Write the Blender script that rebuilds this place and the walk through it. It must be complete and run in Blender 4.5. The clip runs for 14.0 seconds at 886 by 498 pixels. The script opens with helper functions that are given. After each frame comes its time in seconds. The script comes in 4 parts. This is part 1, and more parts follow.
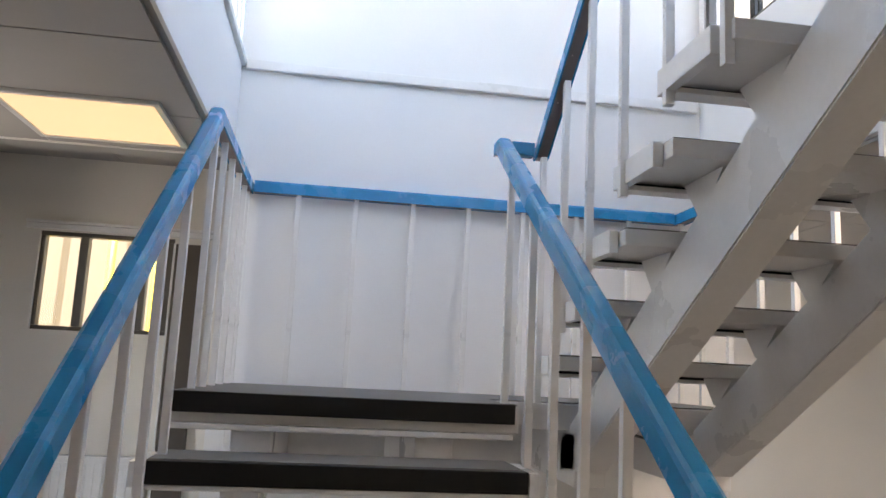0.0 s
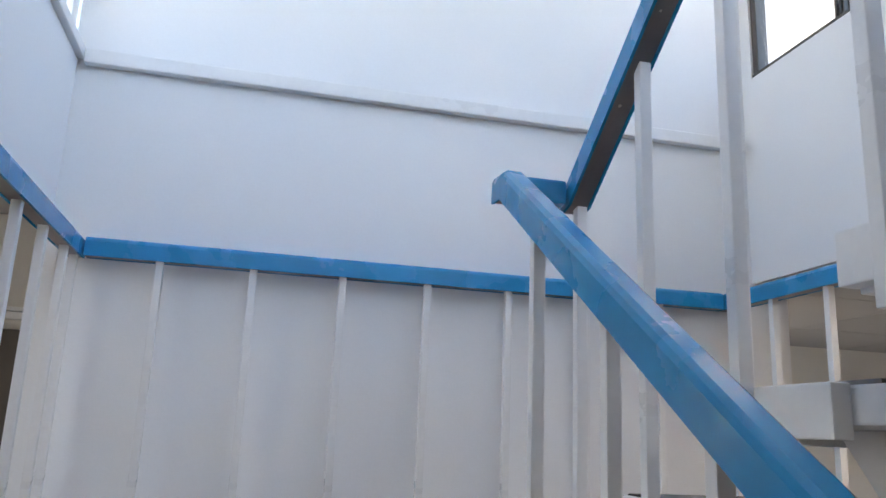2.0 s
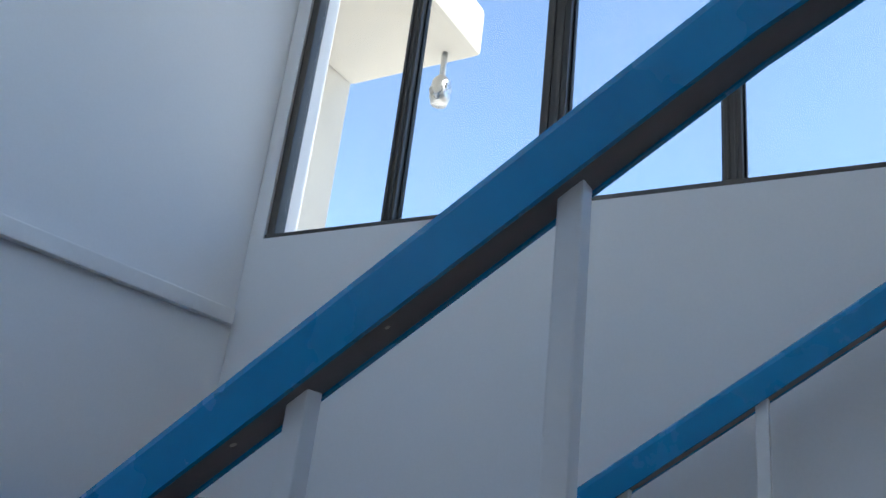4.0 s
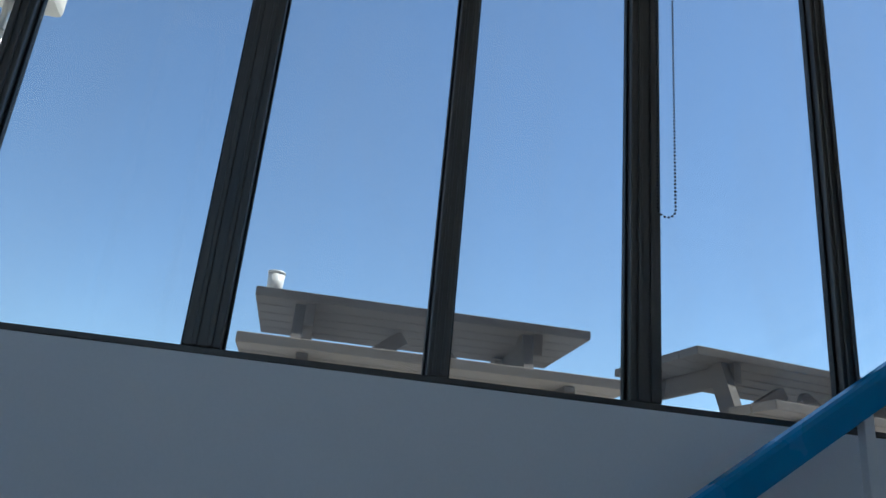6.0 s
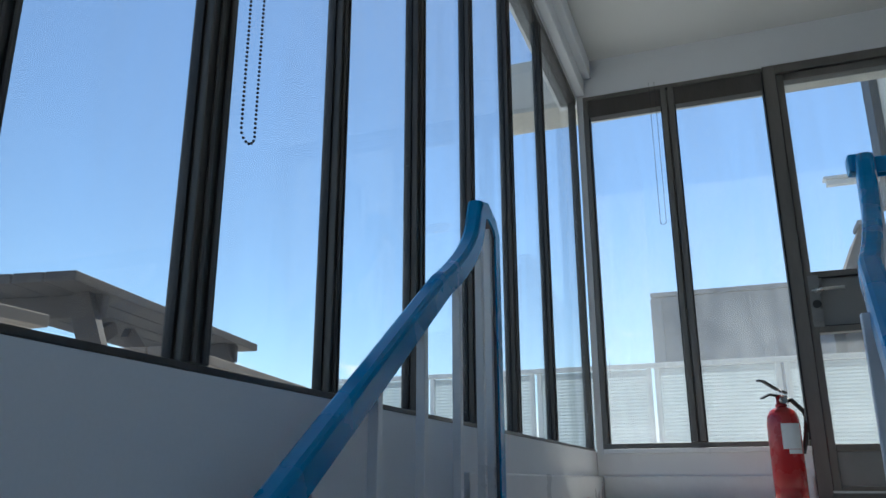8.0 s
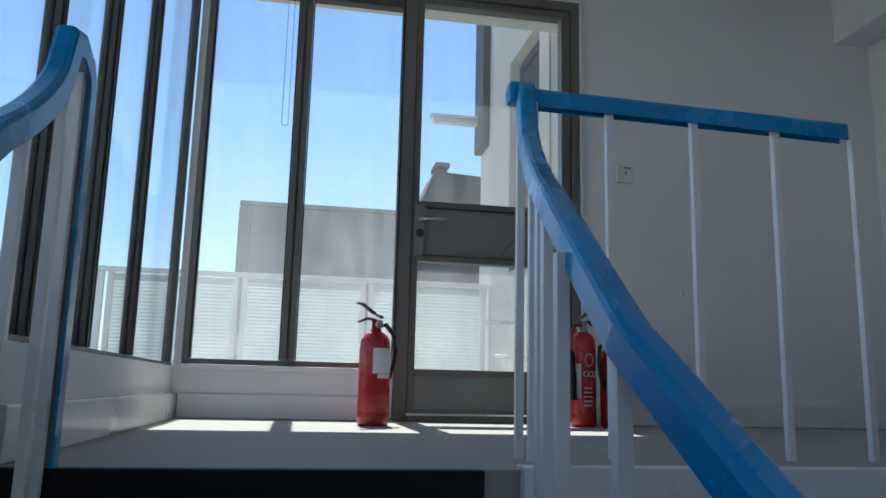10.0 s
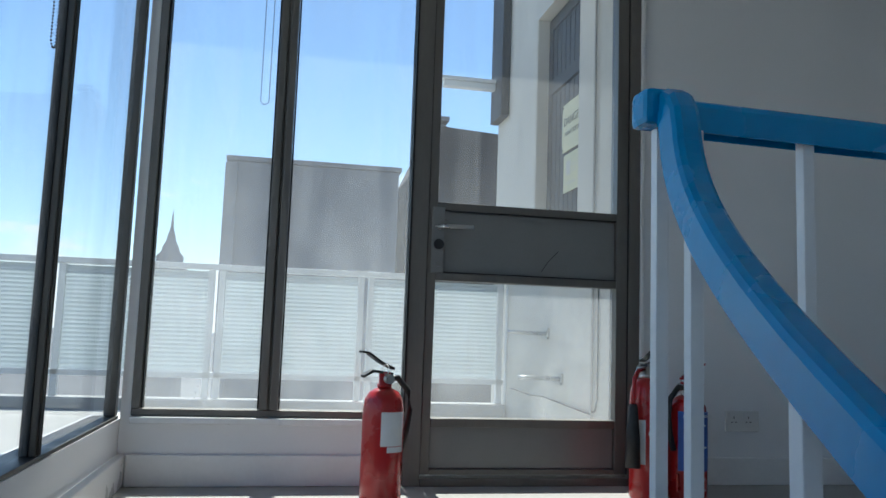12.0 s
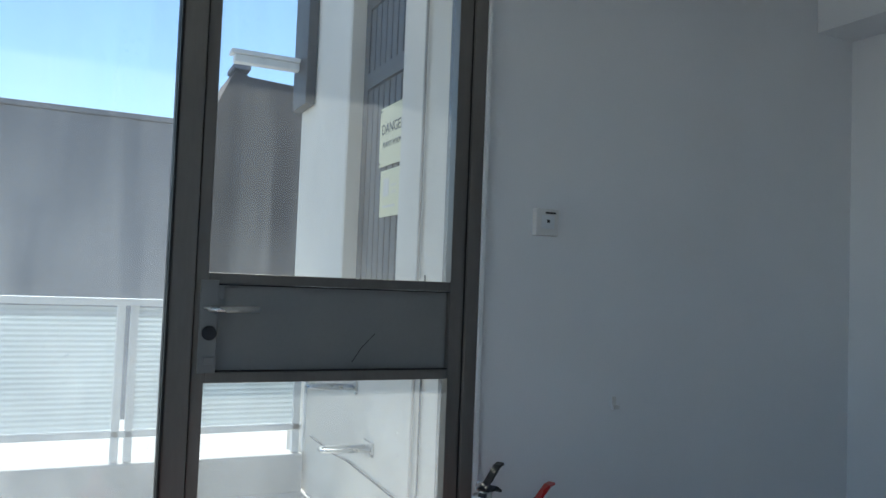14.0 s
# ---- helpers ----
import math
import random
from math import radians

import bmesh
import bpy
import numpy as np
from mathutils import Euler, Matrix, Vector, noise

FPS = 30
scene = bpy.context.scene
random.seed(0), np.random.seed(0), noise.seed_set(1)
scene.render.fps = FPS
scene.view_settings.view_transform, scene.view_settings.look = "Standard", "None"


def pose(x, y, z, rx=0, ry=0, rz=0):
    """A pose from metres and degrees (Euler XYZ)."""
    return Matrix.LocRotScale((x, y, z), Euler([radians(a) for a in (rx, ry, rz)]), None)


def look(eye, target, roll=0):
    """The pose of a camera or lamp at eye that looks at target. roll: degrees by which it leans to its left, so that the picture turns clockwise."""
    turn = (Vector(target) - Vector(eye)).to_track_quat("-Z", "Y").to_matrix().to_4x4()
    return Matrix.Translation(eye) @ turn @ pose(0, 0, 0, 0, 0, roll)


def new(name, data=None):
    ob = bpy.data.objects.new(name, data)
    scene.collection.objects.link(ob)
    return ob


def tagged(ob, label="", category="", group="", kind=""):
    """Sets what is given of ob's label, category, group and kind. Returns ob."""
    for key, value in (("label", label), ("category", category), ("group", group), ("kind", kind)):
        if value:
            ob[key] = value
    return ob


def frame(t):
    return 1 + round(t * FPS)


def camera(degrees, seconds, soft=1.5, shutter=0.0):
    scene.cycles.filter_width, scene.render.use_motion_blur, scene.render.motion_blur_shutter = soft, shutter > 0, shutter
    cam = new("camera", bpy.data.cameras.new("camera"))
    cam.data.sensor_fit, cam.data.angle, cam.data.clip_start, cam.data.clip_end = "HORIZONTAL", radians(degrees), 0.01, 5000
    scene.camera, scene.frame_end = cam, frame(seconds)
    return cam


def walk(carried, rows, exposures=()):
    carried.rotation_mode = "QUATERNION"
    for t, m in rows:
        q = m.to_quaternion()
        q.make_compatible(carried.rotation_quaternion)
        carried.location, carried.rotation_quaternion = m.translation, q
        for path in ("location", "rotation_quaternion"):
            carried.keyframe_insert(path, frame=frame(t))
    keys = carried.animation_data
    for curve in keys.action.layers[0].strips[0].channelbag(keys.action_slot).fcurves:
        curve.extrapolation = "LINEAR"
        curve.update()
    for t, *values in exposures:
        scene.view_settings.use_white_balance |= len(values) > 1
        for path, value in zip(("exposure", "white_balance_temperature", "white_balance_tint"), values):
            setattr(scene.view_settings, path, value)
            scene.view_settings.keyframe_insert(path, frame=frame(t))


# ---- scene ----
cam = camera(59.2, 14.0)
PATH = [
    (0, (-0.342, -1.995, 0.314), (-0.072, -0.039, 0.63), 2.8),
    (0.5, (-0.299, -1.707, 0.315), (-0.056, 0.246, 0.668), 2.5),
    (1, (-0.294, -1.416, 0.336), (-0.043, 0.529, 0.724), 2.6),
    (1.5, (-0.308, -1.145, 0.479), (0.032, 0.782, 0.895), 2.4),
    (2, (-0.252, -0.934, 0.599), (0.191, 0.962, 1.058), 2.4),
    (2.5, (-0.27, -0.755, 0.702), (0.4, 1.063, 1.199), 3.3),
    (3, (-0.26, -0.625, 0.819), (0.752, 1.007, 1.379), 5.4),
    (3.5, (-0.201, -0.488, 0.94), (1.136, 0.853, 1.583), 6.6),
    (4, (-0.198, -0.356, 1.054), (1.397, 0.634, 1.743), 6.8),
    (6.3, (0.008, 0.143, 1.542), (1.808, -0.403, 2.22), 4.6),
    (6.5, (0.077, 0.196, 1.564), (1.81, -0.547, 2.23), 3.9),
    (6.75, (0.125, 0.334, 1.573), (1.72, -0.645, 2.23), 3.0),
    (7, (0.279, 0.362, 1.582), (1.724, -0.86, 2.23), 2.2),
    (7.5, (0.43, 0.415, 1.584), (1.499, -1.163, 2.192), 0.5),
    (7.9, (0.512, 0.444, 1.58), (1.257, -1.319, 2.16), 0.0),
    (8, (0.514, 0.414, 1.591), (1.176, -1.384, 2.163), -0.2),
    (8.5, (0.595, 0.448, 1.596), (0.853, -1.465, 2.117), 0.1),
    (9, (0.648, 0.37, 1.583), (0.562, -1.575, 2.037), 0.8),
    (9.2, (0.665, 0.295, 1.575), (0.465, -1.648, 2.007), 1.0),
    (11.3, (0.635, -0.51, 1.924), (0.23, -2.449, 2.197), 1.7),
    (11.5, (0.674, -0.619, 1.951), (0.273, -2.56, 2.218), 1.8),
    (12, (0.647, -0.767, 2.066), (0.264, -2.718, 2.284), 2.0),
    (12.5, (0.578, -0.966, 2.219), (0.147, -2.909, 2.41), 2.1),
    (13, (0.551, -1.124, 2.331), (0.015, -3.044, 2.498), 2.1),
    (13.5, (0.468, -1.309, 2.439), (-0.216, -3.184, 2.569), 2.0),
    (14, (0.443, -1.489, 2.563), (-0.417, -3.292, 2.657), 2.2),
]
EXPOSURES = [(0, 3.28, 8400, 14), (2, 3.0, 7900, 12), (3, 2.42, 7300, 10), (3.5, 2.1, 6900, 8), (4.2, 1.58, 6500, 6), (6.3, 0.5, 6000, 2), (7.5, 0.5, 6000, 2), (9, 0.72, 6200, 2), (12.5, 0.64, 6100, 2), (14, 0.84, 6100, 2)]
walk(cam, [(t, look(e, g, r)) for t, e, g, r in PATH], EXPOSURES)

# ---------- light and sky ----------
SUN_DIR = Vector((0.0, -0.60, 1.0)).normalized()
world = bpy.data.worlds.new("sky_world")
scene.world = world
world.use_nodes = True
wn = world.node_tree
wn.nodes.clear()
sky = wn.nodes.new("ShaderNodeTexSky")
sky.sky_type, sky.sun_disc = "NISHITA", False
sky.sun_elevation = math.asin(SUN_DIR.z)
sky.sun_rotation = math.atan2(SUN_DIR.x, SUN_DIR.y)
sky.air_density, sky.dust_density, sky.ozone_density = 1.0, 0.15, 3.0
crd = wn.nodes.new("ShaderNodeTexCoord")
mapn = wn.nodes.new("ShaderNodeMapping")
mapn.inputs["Scale"].default_value = (1.0, 1.0, 2.6)
cn = wn.nodes.new("ShaderNodeTexNoise")
cn.inputs["Scale"].default_value, cn.inputs["Detail"].default_value, cn.inputs["Roughness"].default_value = 6.5, 10, 0.6
sepn = wn.nodes.new("ShaderNodeSeparateXYZ")
band = wn.nodes.new("ShaderNodeMapRange")
for k, v in (("From Min", 0.02), ("From Max", 0.26), ("To Min", 0.22), ("To Max", -0.2)):
    band.inputs[k].default_value = v
addn = wn.nodes.new("ShaderNodeMath")
cr = wn.nodes.new("ShaderNodeMapRange")
for k, v in (("From Min", 0.56), ("From Max", 0.66), ("To Min", 0.0), ("To Max", 0.95)):
    cr.inputs[k].default_value = v
mixn = wn.nodes.new("ShaderNodeMix")
mixn.data_type = "RGBA"
mixn.inputs[7].default_value = (7.0, 7.3, 7.7, 1)
bgn = wn.nodes.new("ShaderNodeBackground")
bgn.inputs["Strength"].default_value = 0.11
outw = wn.nodes.new("ShaderNodeOutputWorld")
wl = wn.links.new
wl(crd.outputs["Generated"], mapn.inputs["Vector"])
wl(mapn.outputs["Vector"], cn.inputs["Vector"])
wl(crd.outputs["Generated"], sepn.inputs["Vector"])
wl(sepn.outputs["Z"], band.inputs["Value"])
wl(cn.outputs["Fac"], addn.inputs[0])
wl(band.outputs["Result"], addn.inputs[1])
wl(addn.outputs["Value"], cr.inputs["Value"])
wl(cr.outputs["Result"], mixn.inputs[0])
wl(sky.outputs["Color"], mixn.inputs[6])
wl(mixn.outputs[2], bgn.inputs["Color"])
wl(bgn.outputs["Background"], outw.inputs["Surface"])

sun = new("sun", bpy.data.lights.new("sun", "SUN"))
sun.data.energy, sun.data.angle, sun.data.color = 4.6, radians(0.6), (1.0, 0.95, 0.88)
sun.matrix_world = look(SUN_DIR * 30, (0, 0, 0))

# ---------- materials ----------
MATS = {}


def material(name, color, rough=0.5, metal=0.0, vary=0.06, scale=6.0, bump=0.05, fine=120.0, island=0.0, coat=0.0, stretch=(1, 1, 1), spec=0.5):
    """Painted or raw surface: base colour with large stains, fine grain and relief."""
    m = bpy.data.materials.new(name)
    m.use_nodes = True
    nt = m.node_tree
    b = nt.nodes["Principled BSDF"]
    b.inputs["Roughness"].default_value, b.inputs["Metallic"].default_value = rough, metal
    b.inputs["Coat Weight"].default_value = coat
    b.inputs["Specular IOR Level"].default_value = spec
    tc = nt.nodes.new("ShaderNodeTexCoord")
    mp = nt.nodes.new("ShaderNodeMapping")
    mp.inputs["Scale"].default_value = stretch
    nt.links.new(tc.outputs["Object"], mp.inputs["Vector"])
    big, small = nt.nodes.new("ShaderNodeTexNoise"), nt.nodes.new("ShaderNodeTexNoise")
    for n, s, d in ((big, scale, 5), (small, fine, 3)):
        n.inputs["Scale"].default_value, n.inputs["Detail"].default_value = s, d
        nt.links.new(mp.outputs["Vector"], n.inputs["Vector"])
    mix = nt.nodes.new("ShaderNodeMath")
    mix.operation = "MULTIPLY_ADD"
    mix.inputs[1].default_value = 0.35
    nt.links.new(small.outputs["Fac"], mix.inputs[0])
    nt.links.new(big.outputs["Fac"], mix.inputs[2])
    src = mix.outputs[0]
    if island:
        oi = nt.nodes.new("ShaderNodeObjectInfo")
        ad = nt.nodes.new("ShaderNodeMath")
        ad.operation = "MULTIPLY_ADD"
        ad.inputs[1].default_value = island
        nt.links.new(oi.outputs["Random"], ad.inputs[0])
        nt.links.new(src, ad.inputs[2])
        src = ad.outputs[0]
    mr = nt.nodes.new("ShaderNodeMapRange")
    for k, v in (("From Min", 0.35), ("From Max", 1.0 + island), ("To Min", 1 - vary), ("To Max", 1 + vary)):
        mr.inputs[k].default_value = v
    nt.links.new(src, mr.inputs["Value"])
    vm = nt.nodes.new("ShaderNodeVectorMath")
    vm.operation = "SCALE"
    vm.inputs[0].default_value = color
    nt.links.new(mr.outputs["Result"], vm.inputs["Scale"])
    nt.links.new(vm.outputs["Vector"], b.inputs["Base Color"])
    rr = nt.nodes.new("ShaderNodeMapRange")
    for k, v in (("From Min", 0.3), ("From Max", 0.7), ("To Min", max(0.03, rough - 0.08)), ("To Max", min(1, rough + 0.1))):
        rr.inputs[k].default_value = v
    nt.links.new(big.outputs["Fac"], rr.inputs["Value"])
    nt.links.new(rr.outputs["Result"], b.inputs["Roughness"])
    if bump:
        bp = nt.nodes.new("ShaderNodeBump")
        bp.inputs["Strength"].default_value, bp.inputs["Distance"].default_value = bump, 0.004
        nt.links.new(mix.outputs[0], bp.inputs["Height"])
        nt.links.new(bp.outputs["Normal"], b.inputs["Normal"])
    MATS[name] = m
    return m


def glow(name, color, strength, base=0.8):
    m = bpy.data.materials.new(name)
    m.use_nodes = True
    b = m.node_tree.nodes["Principled BSDF"]
    b.inputs["Base Color"].default_value = (base, base, base, 1)
    b.inputs["Emission Color"].default_value = (*color, 1)
    b.inputs["Emission Strength"].default_value = strength
    return m


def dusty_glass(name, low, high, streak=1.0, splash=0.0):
    """Window glass: clear, mirror gloss by Fresnel, and a film of dust with streaks."""
    m = bpy.data.materials.new(name)
    m.use_nodes = True
    nt = m.node_tree
    nt.nodes.clear()
    out = nt.nodes.new("ShaderNodeOutputMaterial")
    tr, gl, df, tl = (nt.nodes.new("ShaderNodeBsdf" + k) for k in ("Transparent", "Glossy", "Diffuse", "Translucent"))
    tr.inputs["Color"].default_value = (0.975, 0.985, 0.99, 1)
    gl.inputs["Roughness"].default_value = 0.02
    df.inputs["Color"].default_value = tl.inputs["Color"].default_value = (0.75, 0.77, 0.78, 1)
    lw = nt.nodes.new("ShaderNodeLayerWeight")
    lw.inputs["Blend"].default_value = 0.5
    fr = nt.nodes.new("ShaderNodeMapRange")
    pw = nt.nodes.new("ShaderNodeMath")
    pw.operation = "POWER"
    pw.inputs[1].default_value = 4.0
    nt.links.new(lw.outputs["Facing"], pw.inputs[0])
    nt.links.new(pw.outputs[0], fr.inputs["Value"])
    for k, v in (("To Min", 0.02), ("To Max", 0.35)):
        fr.inputs[k].default_value = v
    a, b, c = (nt.nodes.new("ShaderNodeMixShader") for _ in range(3))
    tc, mp = nt.nodes.new("ShaderNodeTexCoord"), nt.nodes.new("ShaderNodeMapping")
    mp.inputs["Scale"].default_value = (5, 5, 1.1 * streak)
    n1 = nt.nodes.new("ShaderNodeTexNoise")
    n1.inputs["Scale"].default_value, n1.inputs["Detail"].default_value, n1.inputs["Distortion"].default_value = 1.6, 8, 0.6
    mr = nt.nodes.new("ShaderNodeMapRange")
    for k, v in (("From Min", 0.35), ("From Max", 0.75), ("To Min", low), ("To Max", high)):
        mr.inputs[k].default_value = v
    l = nt.links.new
    l(tc.outputs["Object"], mp.inputs["Vector"]), l(mp.outputs["Vector"], n1.inputs["Vector"]), l(n1.outputs["Fac"], mr.inputs["Value"])
    l(fr.outputs["Result"], a.inputs["Fac"]), l(tr.outputs[0], a.inputs[1]), l(gl.outputs[0], a.inputs[2])
    c.inputs["Fac"].default_value = 0.7
    l(df.outputs[0], c.inputs[1]), l(tl.outputs[0], c.inputs[2])
    film = mr.outputs["Result"]
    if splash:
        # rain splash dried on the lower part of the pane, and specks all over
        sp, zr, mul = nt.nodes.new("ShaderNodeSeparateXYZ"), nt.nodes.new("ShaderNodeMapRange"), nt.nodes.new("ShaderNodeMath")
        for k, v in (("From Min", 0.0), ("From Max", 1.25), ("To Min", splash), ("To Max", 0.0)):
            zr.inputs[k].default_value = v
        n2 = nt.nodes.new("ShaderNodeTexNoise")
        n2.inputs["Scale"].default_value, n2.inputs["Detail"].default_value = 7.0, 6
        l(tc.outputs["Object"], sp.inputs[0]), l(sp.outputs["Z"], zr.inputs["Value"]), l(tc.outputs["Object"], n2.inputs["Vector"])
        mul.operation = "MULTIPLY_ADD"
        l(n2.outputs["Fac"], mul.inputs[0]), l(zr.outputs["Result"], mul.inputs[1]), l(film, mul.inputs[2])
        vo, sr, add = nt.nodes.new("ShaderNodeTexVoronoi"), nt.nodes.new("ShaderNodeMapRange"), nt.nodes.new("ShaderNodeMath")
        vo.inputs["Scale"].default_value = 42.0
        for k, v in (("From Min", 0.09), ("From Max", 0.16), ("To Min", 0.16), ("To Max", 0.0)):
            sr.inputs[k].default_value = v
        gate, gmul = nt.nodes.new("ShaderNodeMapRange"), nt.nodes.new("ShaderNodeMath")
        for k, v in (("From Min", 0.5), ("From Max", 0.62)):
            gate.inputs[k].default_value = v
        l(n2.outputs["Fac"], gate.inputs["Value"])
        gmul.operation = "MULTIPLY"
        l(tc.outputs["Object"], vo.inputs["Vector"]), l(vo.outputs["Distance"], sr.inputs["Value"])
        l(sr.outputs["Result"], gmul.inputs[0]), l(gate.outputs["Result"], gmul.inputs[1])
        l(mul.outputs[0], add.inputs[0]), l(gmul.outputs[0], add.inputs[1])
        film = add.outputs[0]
    l(film, b.inputs["Fac"]), l(a.outputs[0], b.inputs[1]), l(c.outputs[0], b.inputs[2])
    l(b.outputs[0], out.inputs["Surface"])
    return m


M_WALL = material("white_wall_paint", (0.82, 0.825, 0.835), 0.55, vary=0.05, scale=1.6, bump=0.06, fine=160)
M_BEIGE = material("warm_white_wall_paint", (0.78, 0.75, 0.70), 0.6, vary=0.06, scale=1.4, bump=0.06)
M_CEIL = material("ceiling_paint", (0.70, 0.69, 0.66), 0.8, vary=0.05, scale=1.2, bump=0.08)
M_TILE = material("ceiling_tile_grey", (0.42, 0.40, 0.38), 0.9, vary=0.08, scale=2.5, bump=0.2, fine=220)
M_STEEL = material("white_painted_steel", (0.80, 0.80, 0.80), 0.32, vary=0.07, scale=5, bump=0.05, fine=70, coat=0.15)
M_BLUE = material("blue_gloss_paint", (0.002, 0.245, 0.51), 0.24, vary=0.12, scale=7, bump=0.22, fine=38, coat=0.06, spec=0.32)
M_CORE = material("grey_steel_core", (0.20, 0.20, 0.21), 0.5, 0.2, vary=0.12, scale=9, bump=0.06)
M_BLACK = material("black_rubber_nosing", (0.012, 0.012, 0.013), 0.55, vary=0.2, scale=9, bump=0.15, spec=0.3)
M_VINYL = material("grey_tread_vinyl", (0.17, 0.165, 0.16), 0.7, vary=0.15, scale=4, bump=0.15, fine=200)
M_FLOOR = material("grey_floor_covering", (0.36, 0.35, 0.335), 0.75, vary=0.14, scale=3, bump=0.2, fine=240)
M_FRAME = material("bronze_aluminium_frame", (0.095, 0.088, 0.08), 0.4, 0.6, vary=0.2, scale=9, bump=0.05, stretch=(1, 1, 0.15))
M_DOORFRAME = material("brown_aluminium_frame", (0.17, 0.16, 0.145), 0.45, 0.5, vary=0.2, scale=9, bump=0.05, stretch=(1, 1, 0.15))
M_DOORPANEL = material("grey_aluminium_panel", (0.23, 0.23, 0.225), 0.4, 0.3, vary=0.08, scale=5, bump=0.04)
M_GASKET = material("black_gasket", (0.01, 0.01, 0.01), 0.6, vary=0.2, bump=0)
M_CHROME = material("worn_chrome", (0.55, 0.55, 0.54), 0.3, 1.0, vary=0.15, scale=20, bump=0.05)
M_RED = material("red_enamel", (0.42, 0.012, 0.014), 0.28, vary=0.1, scale=9, bump=0.03, coat=0.4)
M_LABELW = material("white_paper_label", (0.72, 0.74, 0.76), 0.6, vary=0.06, scale=20, bump=0.04)
M_LABELB = material("blue_printed_label", (0.035, 0.10, 0.38), 0.45, vary=0.08, scale=20, bump=0.02)
M_BLACKP = material("black_plastic", (0.018, 0.018, 0.02), 0.45, vary=0.15, scale=20, bump=0.05)
M_PLASTIC = material("white_plastic", (0.72, 0.71, 0.69), 0.4, vary=0.04, scale=8, bump=0.02)
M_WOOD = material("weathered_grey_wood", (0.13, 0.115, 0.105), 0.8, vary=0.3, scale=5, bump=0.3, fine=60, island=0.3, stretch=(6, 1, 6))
# the table wood again, lightened so its colour carries sunlight on the benches
M_WOODL = material("bench_wood_sun_in_colour", (0.27, 0.23, 0.20), 0.8, vary=0.25, scale=5, bump=0.3, fine=60, island=0.3, stretch=(6, 1, 6))
M_RENDER = material("cream_render", (0.64, 0.61, 0.54), 0.85, vary=0.12, scale=1.5, bump=0.25, fine=90)
M_GREYD = material("grey_slatted_door", (0.075, 0.073, 0.072), 0.6, vary=0.18, scale=6, bump=0.1, island=0.2, stretch=(3, 3, 0.5))
M_SIGN = material("pale_yellow_sign", (0.68, 0.64, 0.40), 0.5, vary=0.06, scale=8, bump=0.02)
M_INK = material("dark_print", (0.04, 0.04, 0.04), 0.6, vary=0.1, bump=0)
M_DECK = material("terrace_paving", (0.44, 0.43, 0.41), 0.85, vary=0.15, scale=2, bump=0.25)
M_FENCE = material("white_fence_paint", (0.72, 0.74, 0.74), 0.45, vary=0.06, scale=4, bump=0.05)
M_POLY = material("corrugated_translucent_sheet", (0.60, 0.65, 0.66), 0.4, vary=0.08, scale=3, bump=0.03)
M_SLATE = material("grey_concrete_facade", (0.21, 0.21, 0.225), 0.9, vary=0.16, scale=0.5, bump=0.3, fine=12)
M_DARKB = material("dark_brick_facade", (0.10, 0.085, 0.08), 0.9, vary=0.3, scale=0.8, bump=0.4, fine=14)
M_GROUND = material("city_ground", (0.16, 0.16, 0.16), 0.95, vary=0.3, scale=0.02, bump=0.1, fine=0.3)
M_BROWN = material("dark_brown_door_paint", (0.075, 0.06, 0.05), 0.5, vary=0.15, scale=4, bump=0.06, stretch=(3, 3, 0.4))
M_YELLOW = material("yellow_paint", (0.72, 0.52, 0.06), 0.4, vary=0.1, bump=0.03)
M_GLASS = dusty_glass("window_glass", 0.01, 0.07)
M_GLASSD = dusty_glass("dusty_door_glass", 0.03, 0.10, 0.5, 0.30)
M_GLASSC = dusty_glass("clear_glass", 0.0, 0.03)
M_LIGHT = glow("warm_light_panel", (1.0, 0.70, 0.42), 0.105, 0.3)
# far stronger than the warm panel, to brighten the lower east walls
M_LIGHTW = glow("boosted_white_light_panel", (1.0, 0.93, 0.90), 2.3)
# backdrop sheet with its own emission in place of the yard's light
M_BACK = glow("glowing_yard_backdrop", (1.0, 0.76, 0.40), 0.062, 0.05)

# ---------- building helpers ----------
BASE = {}


def thing(name, loc, label, category, group="", kind=""):
    """An empty at the thing's base; its parts hang under it."""
    ob = new(name)
    ob.empty_display_size = 0.1
    ob.location = loc
    BASE[ob] = Vector(loc)
    return tagged(ob, label, category, group, kind)


def mesh_of(name, bm, mat, smooth=False):
    me = bpy.data.meshes.new(name)
    bmesh.ops.recalc_face_normals(bm, faces=bm.faces)
    bm.to_mesh(me)
    bm.free()
    me.materials.append(mat)
    if smooth:
        for p in me.polygons:
            p.use_smooth = True
    return me


def part(name, bm, mat, parent, label="", smooth=False):
    """A bmesh in world places, linked as one mesh under a thing or a part."""
    bmesh.ops.translate(bm, verts=bm.verts, vec=-BASE[parent])
    ob = new(name, mesh_of(name, bm, mat, smooth))
    ob.parent = parent
    BASE[ob] = BASE[parent]
    return tagged(ob, label)


def piece(name, me, parent, loc, rot=(0, 0, 0), scale=(1, 1, 1)):
    """One more object on a shared mesh."""
    ob = new(name, me)
    ob.parent = parent
    ob.location = Vector(loc) - BASE[parent]
    ob.rotation_euler, ob.scale = rot, scale
    return ob


def solid(name, bm, mat, label, category, kind="", group="", smooth=False):
    return tagged(new(name, mesh_of(name, bm, mat, smooth)), label, category, group, kind)


